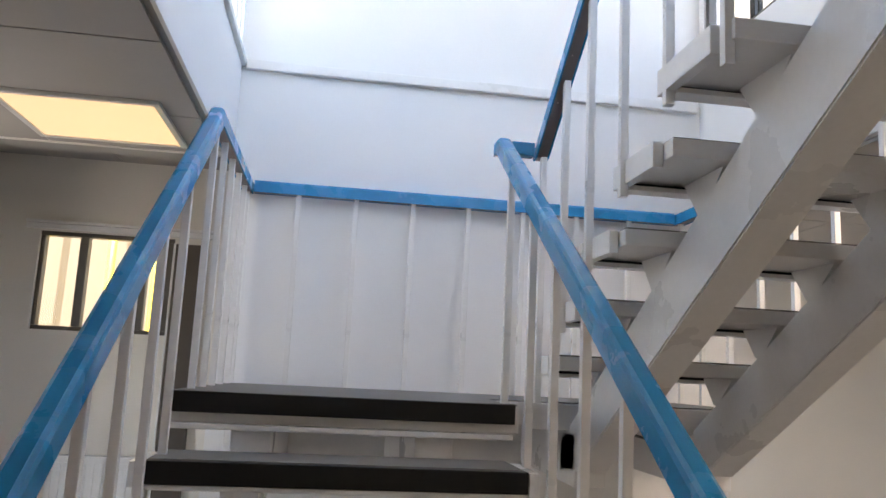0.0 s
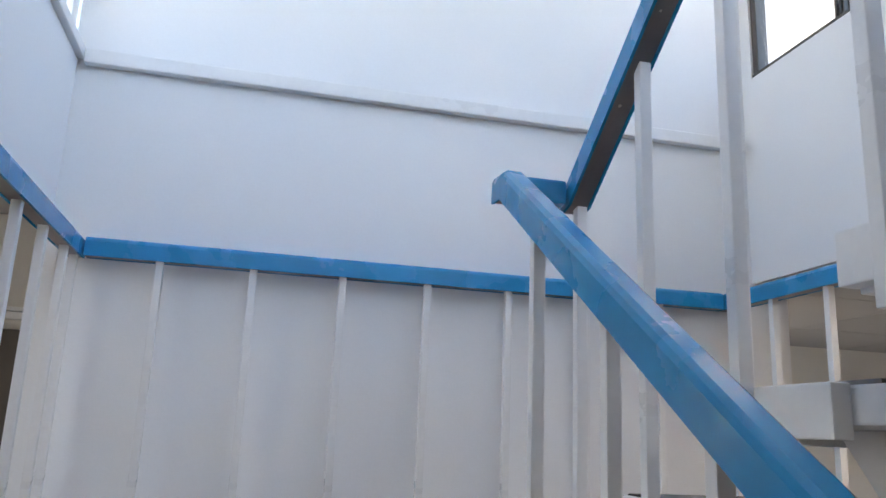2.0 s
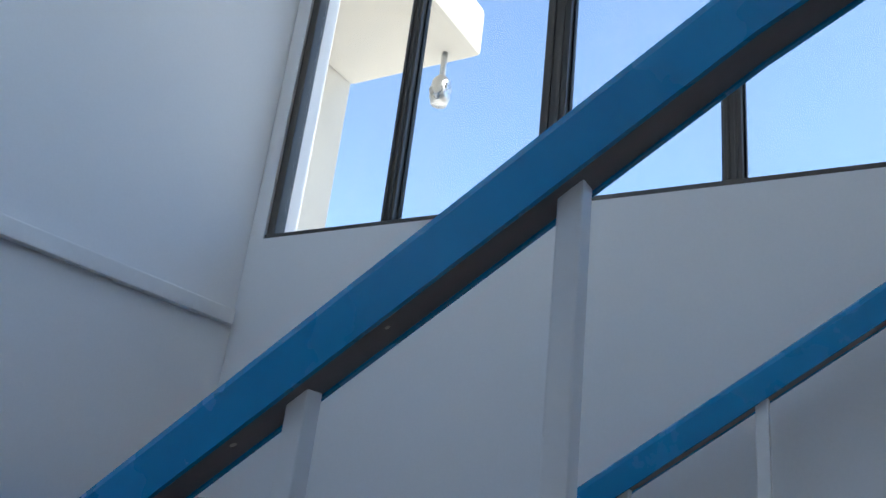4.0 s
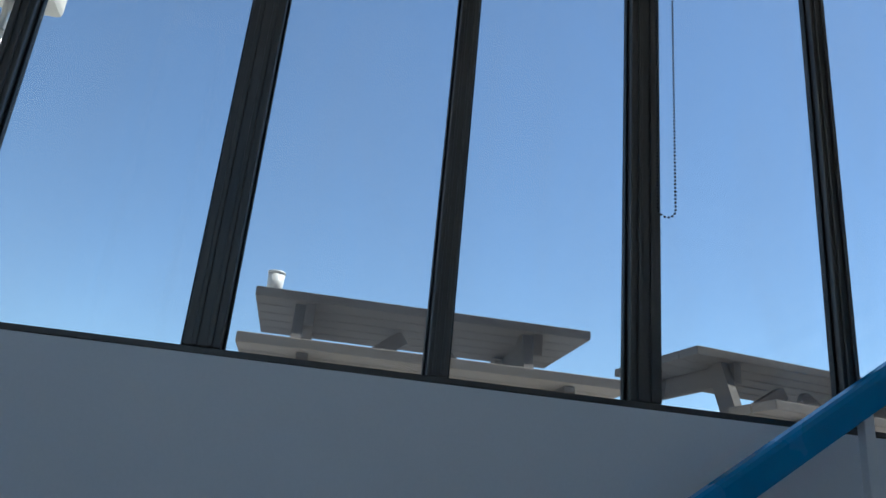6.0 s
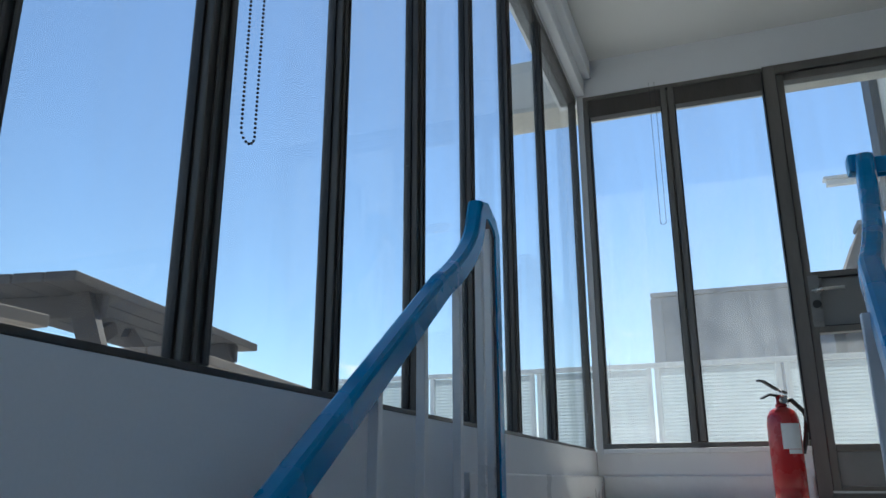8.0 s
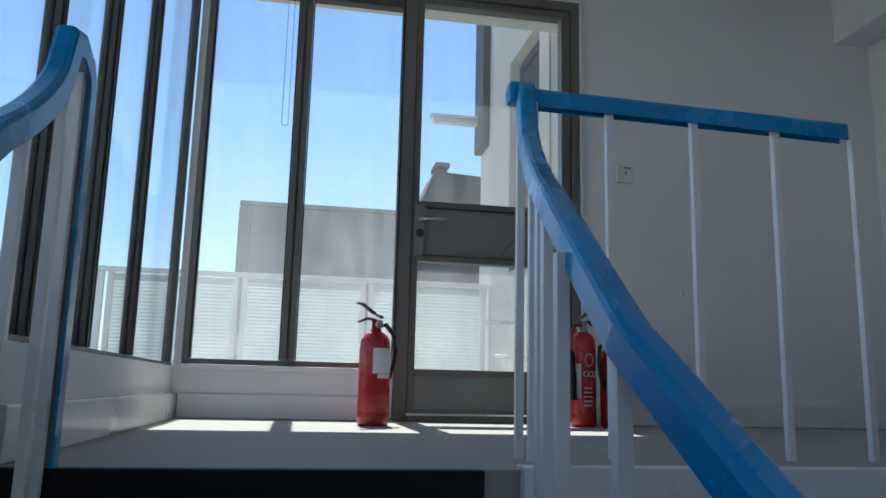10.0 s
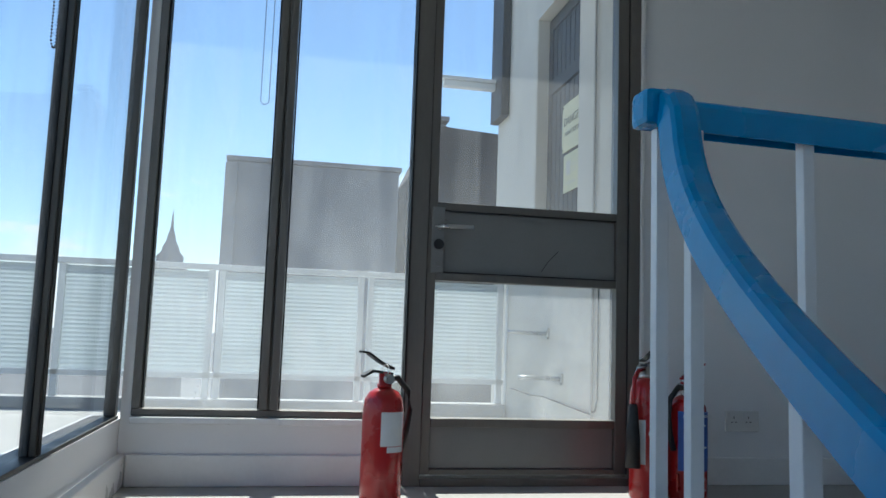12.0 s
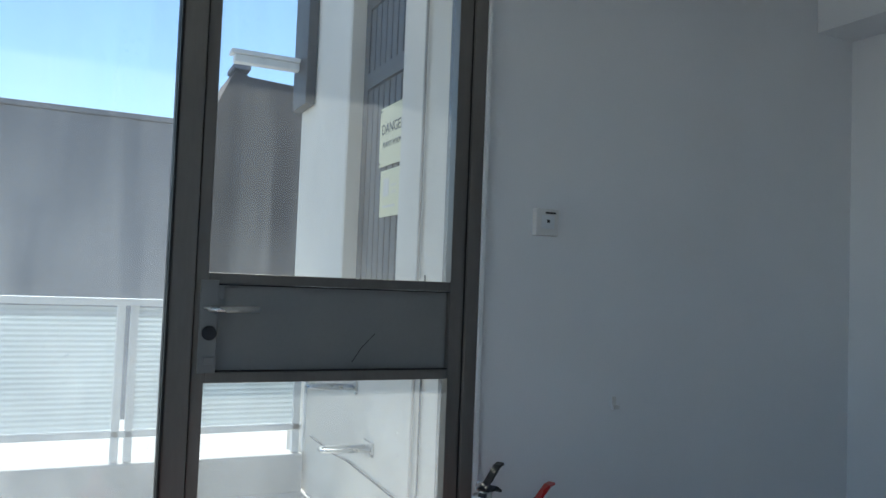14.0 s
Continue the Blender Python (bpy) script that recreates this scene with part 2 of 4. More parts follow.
def box(x0, x1, y0, y1, z0, z1, bevel=0.0, bm=None, m=None):
    """A box between two corners, with softened edges, added to bm."""
    t = bmesh.new()
    c = Matrix.Translation(((x0 + x1) / 2, (y0 + y1) / 2, (z0 + z1) / 2)) @ Matrix.Diagonal((abs(x1 - x0), abs(y1 - y0), abs(z1 - z0), 1))
    bmesh.ops.create_cube(t, size=1, matrix=c)
    if bevel:
        bmesh.ops.bevel(t, geom=t.edges, offset=bevel, segments=2, affect="EDGES", profile=0.6)
    if m is not None:
        bmesh.ops.transform(t, matrix=m, verts=t.verts)
    if bm is None:
        return t
    me = bpy.data.meshes.new("tmp")
    t.to_mesh(me)
    t.free()
    bm.from_mesh(me)
    bpy.data.meshes.remove(me)
    return bm


def boxes(rows, bevel=0.0):
    bm = bmesh.new()
    for r in rows:
        box(*r, bevel=bevel, bm=bm)
    return bm


def sweep(path, side, profile, bm=None):
    """Carry a closed profile (across, up) along a path; across always points along side."""
    bm = bm or bmesh.new()
    side = Vector(side).normalized()
    pts = [Vector(p) for p in path]
    rings = []
    for i, p in enumerate(pts):
        d0 = (p - pts[i - 1]).normalized() if i else (pts[1] - p).normalized()
        d1 = (pts[i + 1] - p).normalized() if i < len(pts) - 1 else d0
        d = (d0 + d1).normalized()
        up = side.cross(d).normalized()
        k = 1 / max(0.35, d.dot(d0))
        rings.append([bm.verts.new(p + side * a + up * (b * k)) for a, b in profile])
    n = len(profile)
    for r0, r1 in zip(rings, rings[1:]):
        for j in range(n):
            bm.faces.new((r0[j], r0[(j + 1) % n], r1[(j + 1) % n], r1[j]))
    bm.faces.new(rings[0])
    bm.faces.new(rings[-1][::-1])
    return bm


def lathe(points, center, segs=28, bm=None):
    """Turn (radius, height) points round an upright axis."""
    bm = bm or bmesh.new()
    rings = []
    for r, z in points:
        rings.append([bm.verts.new((center[0] + r * math.cos(2 * math.pi * i / segs), center[1] + r * math.sin(2 * math.pi * i / segs), center[2] + z)) for i in range(segs)])
    for a, b in zip(rings, rings[1:]):
        for i in range(segs):
            bm.faces.new((a[i], a[(i + 1) % segs], b[(i + 1) % segs], b[i]))
    bm.faces.new(rings[0])
    bm.faces.new(rings[-1])
    return bm


def tube(path, radius, segs=8, bm=None):
    """A round bar along a path."""
    bm = bm or bmesh.new()
    pts = [Vector(p) for p in path]
    rings = []
    for i, p in enumerate(pts):
        d = (pts[min(i + 1, len(pts) - 1)] - pts[max(i - 1, 0)]).normalized()
        a = d.cross(Vector((0, 0, 1)) if abs(d.z) < 0.9 else Vector((1, 0, 0))).normalized()
        b = d.cross(a)
        rings.append([bm.verts.new(p + radius * (a * math.cos(2 * math.pi * j / segs) + b * math.sin(2 * math.pi * j / segs))) for j in range(segs)])
    for r0, r1 in zip(rings, rings[1:]):
        for j in range(segs):
            bm.faces.new((r0[j], r0[(j + 1) % segs], r1[(j + 1) % segs], r1[j]))
    bm.faces.new(rings[0])
    bm.faces.new(rings[-1])
    return bm


def text_bm(words, size, m):
    """Lettering in the built-in font as a thin mesh at the pose m."""
    cu = bpy.data.curves.new("lettering", "FONT")
    cu.body, cu.size, cu.align_x, cu.align_y, cu.extrude = words, size, "CENTER", "CENTER", 0.0004
    ob = bpy.data.objects.new("lettering", cu)
    scene.collection.objects.link(ob)
    bpy.context.view_layer.update()
    me = bpy.data.meshes.new_from_object(ob.evaluated_get(bpy.context.evaluated_depsgraph_get()))
    bm = bmesh.new()
    bm.from_mesh(me)
    bmesh.ops.transform(bm, matrix=m, verts=bm.verts)
    bpy.data.objects.remove(ob)
    return bm


# ---------- levels and plan ----------
GROUND, LAND, UPPER, CEIL, LOWCEIL = -1.02, 0.243, 1.505, 3.95, 1.09
RISE, GOING = 0.1402, 0.2154
XE, YN, YS, XW, XV = 1.2, 1.12, -3.7, -2.5, -0.785   # east windows, back wall, door wall, west wall, west side of the stair void
EDGE = -1.54                                         # edge of the upper floor over the stairs
SILL, HEAD = 1.735, 3.72

# walls
solid("wall_north", boxes([(XV, XE + 0.12, YN, YN + 0.14, GROUND, CEIL), (XV, XE + 0.12, YN + 0.141, YN + 0.15, UPPER, CEIL)]), M_WALL, "smooth white painted plaster back wall of stairwell", "wall", "structure")
solid("wall_east", boxes([(XE, XE + 0.12, YS - 0.12, YN - 0.001, 1.078, SILL), (XE, XE + 0.12, YS - 0.12, YN - 0.001, HEAD, CEIL), (XE, XE + 0.12, 1.07, YN - 0.001, SILL, HEAD)]), M_WALL, "white painted spandrel wall below tall windows", "wall", "structure")
solid("wall_south", boxes([(0.2, XE - 0.002, YS - 0.12, YS, LOWCEIL, 1.745), (-0.74, XE - 0.002, YS - 0.12, YS, HEAD, CEIL), (XW, -0.74, YS - 0.12, YS, LOWCEIL, CEIL), (1.165, XE - 0.002, YS - 0.12, YS, 1.745, HEAD), (-0.74, 0.2, YS - 0.12, YS, LOWCEIL, UPPER)]), M_WALL, "white painted wall around glazed terrace door", "wall", "structure")
solid("wall_west", box(XW - 0.12, XW, YS - 0.12, EDGE + 0.14, UPPER - 0.4, CEIL), M_WALL, "plain white painted end wall of upper room", "wall", "structure")
solid("wall_room_north", box(XW, XV, EDGE + 0.02, EDGE + 0.14, UPPER + 0.001, CEIL - 0.001), M_WALL, "plain white wall beside the stair void", "wall", "structure")
solid("ceiling_beam", box(XW + 0.002, XW + 0.22, YS + 0.002, EDGE + 0.018, 3.66, CEIL - 0.002, 0.004), M_WALL, "white boxed beam along top of wall", "beam", "structure")
solid("ceiling", boxes([(XW - 0.12, XE + 0.12, YS - 0.12, EDGE + 0.14, CEIL, CEIL + 0.15), (XV - 0.06, XE + 0.12, EDGE + 0.14, YN + 0.15, CEIL, CEIL + 0.15)]), M_CEIL, "off-white painted ceiling above upper floor", "ceiling", "structure")
# upper floor slab round the stair void
solid("floor_upper", boxes([(XW, XE - 0.002, YS + 0.002, EDGE, LOWCEIL + 0.01, UPPER), (XW, XV, EDGE, YN - 0.002, LOWCEIL + 0.01, UPPER)]), M_FLOOR, "grey covered upper floor with worn sunlit surface", "floor", "structure")
solid("fascia_west", boxes([(XV, XV + 0.012, EDGE, YN - 0.002, LOWCEIL, UPPER + 0.005)], 0.002), M_WALL, "white boarded edge of upper floor over stairs", "fascia", "structure")
solid("fascia_south", boxes([(XV + 0.014, 0.2, EDGE, EDGE + 0.014, LOWCEIL, UPPER - 0.075), (XV + 0.014, 0.2, EDGE - 0.03, EDGE + 0.03, UPPER - 0.07, UPPER + 0.008)], 0.003), M_STEEL, "white painted edge board under upper guard rail", "fascia", "structure")
solid("trim_west_top", boxes([(XV - 0.04, XV + 0.03, EDGE, YN - 0.002, UPPER + 0.006, UPPER + 0.035)], 0.004), M_STEEL, "white painted strip along upper floor edge", "trim", "structure")
solid("trim_back_ledge", boxes([(XV + 0.032, XE - 0.02, YN - 0.028, YN - 0.001, 1.495, 1.535)], 0.004), M_STEEL, "narrow white ledge running along back wall", "trim", "structure")
ww = thing("window_4", (XV, -0.1, UPPER + 0.036), "white framed glazing along west side of stairwell", "window", kind="structure")
# wall out of view, its length set to hold back daylight from the west
solid("wall_west_stair", box(XV - 0.06, XV - 0.003, EDGE + 0.141, 0.449, UPPER + 0.036, CEIL - 0.001), M_WALL, "plain white unseen wall sized to limit west daylight", "wall", "structure")
part("window_frame", boxes([(XV - 0.05, XV - 0.005, 0.45, YN - 0.001, UPPER + 0.036, UPPER + 0.08), (XV - 0.05, XV - 0.005, 0.45, YN - 0.001, 3.7, CEIL - 0.001), (XV - 0.05, XV - 0.005, YN - 0.06, YN - 0.002, UPPER + 0.081, 3.699), (XV - 0.03, XV - 0.012, YN - 0.13, YN - 0.09, UPPER + 0.081, 3.699)], 0.003), M_STEEL, ww)
part("mullion", box(XV - 0.045, XV - 0.008, 0.72, 0.76, UPPER + 0.081, 3.699, 0.003), M_STEEL, ww)
p = part("pane", box(XV - 0.034, XV - 0.031, 0.45, YN - 0.061, UPPER + 0.08, 3.7), M_GLASSC, ww, "clear glass")
p.visible_shadow = False
solid("trim_top_beam", boxes([(XE - 0.05, XE - 0.001, YS + 0.001, YN - 0.001, HEAD + 0.01, HEAD + 0.11), (XE - 0.09, XE - 0.001, YS + 0.001, YN - 0.001, HEAD + 0.112, CEIL - 0.002)], 0.008), M_WALL, "stepped white moulding above the windows", "trim", "structure")
solid("baseboard_east", boxes([(XE - 0.03, XE - 0.001, YS + 0.001, EDGE - 0.02, UPPER + 0.001, UPPER + 0.11)], 0.006), M_STEEL, "white painted skirting below windows", "skirting", "structure")
solid("baseboard_south", boxes([(0.21, XE - 0.032, YS + 0.001, YS + 0.02, UPPER + 0.001, UPPER + 0.11), (XW + 0.001, -0.76, YS + 0.001, YS + 0.02, UPPER + 0.001, UPPER + 0.11)], 0.006), M_STEEL, "white painted skirting along door wall", "skirting", "structure")

# ground storey
solid("floor", box(-2.6, 3.4, -5.0, 2.6, GROUND - 0.1, GROUND), M_VINYL, "dark grey vinyl floor of ground storey", "floor", "structure")
LOWN = 1.9
solid("wall_low_north", boxes([(-2.0, -0.78, LOWN, LOWN + 0.12, GROUND, 0.43), (-2.0, -0.78, LOWN, LOWN + 0.12, 0.9, 1.32), (-2.0, -1.74, LOWN, LOWN + 0.12, 0.43, 0.9), (-1.12, -0.78, LOWN, LOWN + 0.12, 0.43, 0.9)]), M_BEIGE, "warm white wall with internal window", "wall", "structure")
solid("wall_low_passage", boxes([(XV, XV + 0.12, YN + 0.141, LOWN + 0.12, GROUND, 1.32)]), M_BEIGE, "warm white side wall of ground passage", "wall", "structure")
solid("wall_low_west", boxes([(-2.1, -1.98, 0.9, LOWN + 0.12, GROUND, 1.32), (-2.1, -1.98, -5.0, 0.0, GROUND, 1.32), (-2.1, -1.98, 0.0, 0.9, 1.05, 1.32)]), M_BEIGE, "warm white wall with doorway opening", "wall", "structure")
solid("wall_low_east", box(3.0, 3.12, -5.0, 2.6, GROUND, LOWCEIL), M_BEIGE, "warm white far wall of ground storey", "wall", "structure")
solid("wall_low_northeast", box(XE + 0.121, 3.0, 2.2, 2.32, GROUND, LOWCEIL), M_BEIGE, "warm white ground storey end wall", "wall", "structure")
solid("wall_low_south", box(-2.1, 3.12, -5.0, -4.88, GROUND, LOWCEIL), M_BEIGE, "warm white ground storey rear wall", "wall", "structure")


def tiled_ceiling(name, x0, x1, y0, y1, z, label):
    bm = bmesh.new()
    box(x0, x1, y0, y1, z + 0.012, z + 0.06, bm=bm)
    s = 0.6
    i = x0
    while i < x1 - 0.02:
        j = y0
        while j < y1 - 0.02:
            box(i + 0.004, min(i + s, x1) - 0.004, j + 0.004, min(j + s, y1) - 0.004, z, z + 0.011, bm=bm)
            j += s
        i += s
    solid(name, bm, M_TILE, label, "ceiling", "structure")


tiled_ceiling("ceiling_low_west", -2.0, XV, -4.9, 0.95, LOWCEIL - 0.006, "grey tiled suspended ceiling over ground floor")
tiled_ceiling("ceiling_low_passage", -2.0, XV, 0.95, LOWN, 1.26, "grey tiled ceiling in raised passage bay")
solid("trim_low_ceiling", box(-2.0, XV, 0.93, 0.95, LOWCEIL - 0.01, 1.32, 0.003), M_BEIGE, "painted step between two ceiling heights", "trim", "structure")
tiled_ceiling("ceiling_low_south", XV, XE, -4.9, EDGE - 0.02, LOWCEIL - 0.006, "grey tiled ceiling under the upper floor")
tiled_ceiling("ceiling_low_east", XE + 0.008, 3.0, -4.9, 2.2, 1.056, "light tiled ceiling beyond the stairs")


def light_panel(x0, x1, y0, y1, z, mat=M_LIGHT):
    t = thing("ceiling_light", ((x0 + x1) / 2, (y0 + y1) / 2, z), "square recessed ceiling light, switched on, two of four added unseen", "ceiling light", "ceiling light panels")
    part("frame", boxes([(x0, x1, y0, y0 + 0.02, z - 0.012, z), (x0, x1, y1 - 0.02, y1, z - 0.012, z), (x0, x0 + 0.02, y0 + 0.021, y1 - 0.021, z - 0.012, z), (x1 - 0.02, x1, y0 + 0.021, y1 - 0.021, z - 0.012, z)], 0.002), M_PLASTIC, t)
    part("diffuser", box(x0 + 0.021, x1 - 0.021, y0 + 0.021, y1 - 0.021, z - 0.008, z - 0.001), mat, t, "glowing warm diffuser")


light_panel(-1.40, -0.90, 0.36, 0.84, LOWCEIL - 0.007)
light_panel(1.35, 1.95, -0.75, -0.15, 1.055, M_LIGHTW)
# the next two panels are unseen, added as fill for the ground storey
light_panel(1.35, 1.95, -2.55, -1.95, 1.055, M_LIGHTW)
light_panel(-0.6, 0.0, -3.4, -2.8, LOWCEIL - 0.007)

# internal window of the ground storey; a glowing sheet behind imitates the warm yard
w = thing("window_1", (-1.43, LOWN, 0.43), "dark framed sliding window onto a warm lit yard", "window", kind="structure")
part("window_frame", boxes([(-1.74, -1.12, LOWN + 0.02, LOWN + 0.07, 0.43, 0.45), (-1.74, -1.12, LOWN + 0.02, LOWN + 0.07, 0.88, 0.9), (-1.74, -1.72, LOWN + 0.02, LOWN + 0.07, 0.451, 0.879), (-1.17, -1.12, LOWN + 0.02, LOWN + 0.07, 0.451, 0.879), (-1.56, -1.52, LOWN + 0.015, LOWN + 0.065, 0.451, 0.879), (-1.27, -1.24, LOWN + 0.015, LOWN + 0.065, 0.451, 0.879)], 0.002), M_FRAME, w)
part("window_trim", boxes([(-1.8, -0.93, LOWN - 0.025, LOWN - 0.001, 0.905, 0.93), (-1.8, -0.93, LOWN - 0.035, LOWN - 0.001, 0.932, 0.945)], 0.002), M_STEEL, w, "white painted moulding")
g = part("pane", box(-1.72, -1.17, LOWN + 0.04, LOWN + 0.045, 0.45, 0.88), M_GLASSC, w, "clear glass")
g.visible_shadow = False
solid("backdrop_yard", box(-3.6, -0.2, 3.6, 3.65, -0.9, 2.2), M_BACK, "glowing warm sheet standing in for the lit yard", "backdrop", "structure")
for px in (-1.78, -1.5, -2.2):
    solid("scaffold_pole", tube([(px, 3.2, GROUND), (px + 0.03, 3.2, 1.9)], 0.025), M_YELLOW, "yellow painted pole outside internal window", "pole", group="yellow poles in the yard", smooth=True)

# dark door edge beside the internal window
d2 = thing("door_2", (-1.05, LOWN, GROUND), "dark brown door standing against the passage wall", "door", kind="structure")
part("leaf", box(-1.105, -0.975, LOWN - 0.045, LOWN - 0.003, GROUND + 0.005, 0.87, 0.003), M_BROWN, d2)
part("edge_strip", box(-1.115, -1.1055, LOWN - 0.05, LOWN - 0.003, GROUND + 0.005, 0.87, 0.002), M_STEEL, d2, "white painted edge")


def radiator(x0, x1, y, z0, z1):
    """Panel radiator with pressed flutes, a top grille and a side valve."""
    t = thing("radiator", ((x0 + x1) / 2, y, z0), "white ribbed panel radiator under internal window", "radiator")
    part("panel", box(x0, x1, y - 0.075, y - 0.062, z0, z1, 0.004), M_STEEL, t)
    part("back_panel", box(x0, x1, y - 0.03, y - 0.018, z0, z1, 0.004), M_STEEL, t)
    n = int((x1 - x0) / 0.035)
    for i in range(n):
        c = x0 + (x1 - x0) * (i + 0.5) / n
        part("flute", box(c - 0.009, c + 0.009, y - 0.081, y - 0.0755, z0 + 0.03, z1 - 0.03, 0.002), M_STEEL, t)
    part("top_grille", box(x0, x1, y - 0.0615, y - 0.0305, z1 - 0.012, z1 - 0.002, 0.002), M_CORE, t, "grey slotted grille")
    for c in (x0 + 0.06, x1 - 0.06):
        part("wall_bracket", box(c - 0.012, c + 0.012, y - 0.0175, y - 0.0005, z0 + 0.05, z1 - 0.05, 0.002), M_STEEL, t)
        part("foot", box(c - 0.01, c + 0.01, y - 0.07, y - 0.02, GROUND, z0 - 0.0005, 0.002), M_STEEL, t)


radiator(-1.56, -1.13, LOWN, -0.66, -0.13)

# ---------- stairs ----------
def bracket_bm(x, w, yb, yt, ym, zt, zb):
    """Tapered plate welded under a tread, its foot on the stringer."""
    bm = bmesh.new()
    pts = [(yb, zt), (yt, zt), (ym + (yt - ym) * 0.25, zb), (ym, zb)]
    a = [bm.verts.new((x - w / 2, y, z)) for y, z in pts]
    b = [bm.verts.new((x + w / 2, y, z)) for y, z in pts]
    bm.faces.new(a), bm.faces.new(b[::-1])
    for i in range(4):
        bm.faces.new((a[i], b[i], b[(i + 1) % 4], a[(i + 1) % 4]))
    return bm


def stair_flight(name, label, x0, x1, front, sgn, z0, count, stringers, GOING=GOING):
    """Open steel flight: treads on two box stringers. front: place of the first tread's nosing; sgn: way of climb along y."""
    t = thing(name, ((x0 + x1) / 2, front, z0), label, "staircase")
    T = 0.062
    for k in range(1, count + 1):
        yf, z = front + sgn * GOING * (k - 1), z0 + RISE * k
        yb = yf + sgn * (GOING + 0.02)
        tread = part("tread", box(x0 + 0.012, x1 - 0.012, min(yf + sgn * 0.03, yb), max(yf + sgn * 0.03, yb), z - T + 0.02, z - 0.004, 0.003), M_STEEL, t, "white painted steel tray")
        part("nosing", box(x0 + 0.012, x1 - 0.012, min(yf, yf + sgn * 0.03), max(yf, yf + sgn * 0.03), z - 0.05, z, 0.003), M_BLACK, tread, "black rubber nosing")
        part("covering", box(x0 + 0.02, x1 - 0.02, min(yf + sgn * 0.031, yb - sgn * 0.012), max(yf + sgn * 0.031, yb - sgn * 0.012), z - 0.0035, z + 0.001), M_VINYL, tread, "grey vinyl covering")
        part("lip", boxes([(x0 + 0.008, x1 - 0.008, min(yf + sgn * 0.004, yf + sgn * 0.05), max(yf + sgn * 0.004, yf + sgn * 0.05), z - T, z - 0.0505)], 0.002), M_STEEL, tread)
        for xe in (x0, x1):
            s = 1 if xe == x0 else -1
            a, b = sorted((xe - s * 0.012, xe + s * 0.0105))
            part("end_plate", box(a, b, min(yf - sgn * 0.001, yb - sgn * 0.04), max(yf - sgn * 0.001, yb - sgn * 0.04), z - T + 0.006, z - 0.002, 0.002), M_STEEL, tread)
        for xs in stringers:
            part("bracket", bracket_bm(xs, 0.085, yf + sgn * 0.05, yb - sgn * 0.035, yf + sgn * 0.115, z - T + 0.019, z - T - 0.062), M_STEEL, t)
    n = count + 1
    slope = RISE / GOING
    for xs in stringers:
        bm = bmesh.new()
        d, w2 = 0.16, 0.05
        ya, yb = front - sgn * 0.10, front + sgn * GOING * count
        za = lambda y: z0 + RISE - 0.10 + slope * sgn * (y - front) - 0.085
        pts = [(ya, za(ya) - 0.02), (yb, za(yb)), (yb, za(yb) - d * 1.2), (ya + sgn * 0.16, za(ya + sgn * 0.16) - d * 1.2), (ya, za(ya) - 0.11)]
        A = [bm.verts.new((xs - w2, y, z)) for y, z in pts]
        B = [bm.verts.new((xs + w2, y, z)) for y, z in pts]
        bm.faces.new(A), bm.faces.new(B[::-1])
        for i in range(len(pts)):
            bm.faces.new((A[i], B[i], B[(i + 1) % len(pts)], A[(i + 1) % len(pts)]))
        bmesh.ops.bevel(bm, geom=bm.edges, offset=0.004, segments=2, affect="EDGES")
        part("stringer", bm, M_STEEL, t)
    return t


X1A, X1B, X2A, X2B = -0.735, 0.14, 0.29, 1.075
F1 = 0.007 - 8 * GOING          # nosing of the lowest tread of the lower flight
G2 = 0.2445                     # going of the upper flight
F2 = 0.418                      # nosing of the lowest tread of the upper flight
stair_flight("lower_stair_flight", "open white steel flight with black nosed grey treads", X1A, X1B, F1, 1, GROUND, 8, (-0.52, -0.06))
stair_flight("upper_stair_flight", "open white steel flight rising to the upper floor", X2A, X2B, F2, -1, LAND, 8, (0.47, 0.88), G2)

ld = thing("stair_landing", (0.16, 0.5, LAND - 0.2), "half landing of white steel with grey vinyl top", "landing")
part("deck", boxes([(X1A + 0.005, X2B - 0.01, F2 + 0.032, 1.09, LAND - 0.075, LAND - 0.004), (X1A + 0.005, X1B + 0.02, 0.037, F2 + 0.031, LAND - 0.075, LAND - 0.004)], 0.003), M_STEEL, ld)
part("covering", boxes([(X1A + 0.01, X2B - 0.015, F2 + 0.034, 1.085, LAND - 0.0035, LAND), (X1A + 0.01, X1B + 0.015, 0.038, F2 + 0.033, LAND - 0.0035, LAND)]), M_VINYL, ld, "grey vinyl covering")
part("nosing", box(X1A, X1B + 0.004, 0.007, 0.036, LAND - 0.05, LAND + 0.001, 0.003), M_BLACK, ld, "black rubber nosing")
part("lip", boxes([(X1A + 0.004, X1B, 0.012, 0.06, LAND - 0.09, LAND - 0.076), (X2A, X2B, F2 + 0.006, F2 + 0.03, LAND - 0.085, LAND - 0.006)], 0.002), M_STEEL, ld)
for xs in (-0.52, -0.06, 0.47, 0.88):
    part("beam", box(xs - 0.05, xs + 0.05, 0.04 if xs < 0.2 else 0.37, 1.04, LAND - 0.25, LAND - 0.091, 0.004), M_STEEL, ld)
part("cross_beam", box(X1A + 0.03, X2B - 0.03, 1.041, 1.09, LAND - 0.25, LAND - 0.08, 0.004), M_STEEL, ld)
for xs in (-0.33, 0.16, 0.65):
    part("cable_conduit", tube([(xs, 0.2, LAND - 0.1), (xs + 0.08, 0.6, LAND - 0.11), (xs + 0.1, 0.97, LAND - 0.1)], 0.005), M_BLACKP, ld, "dark cable below the deck", True)

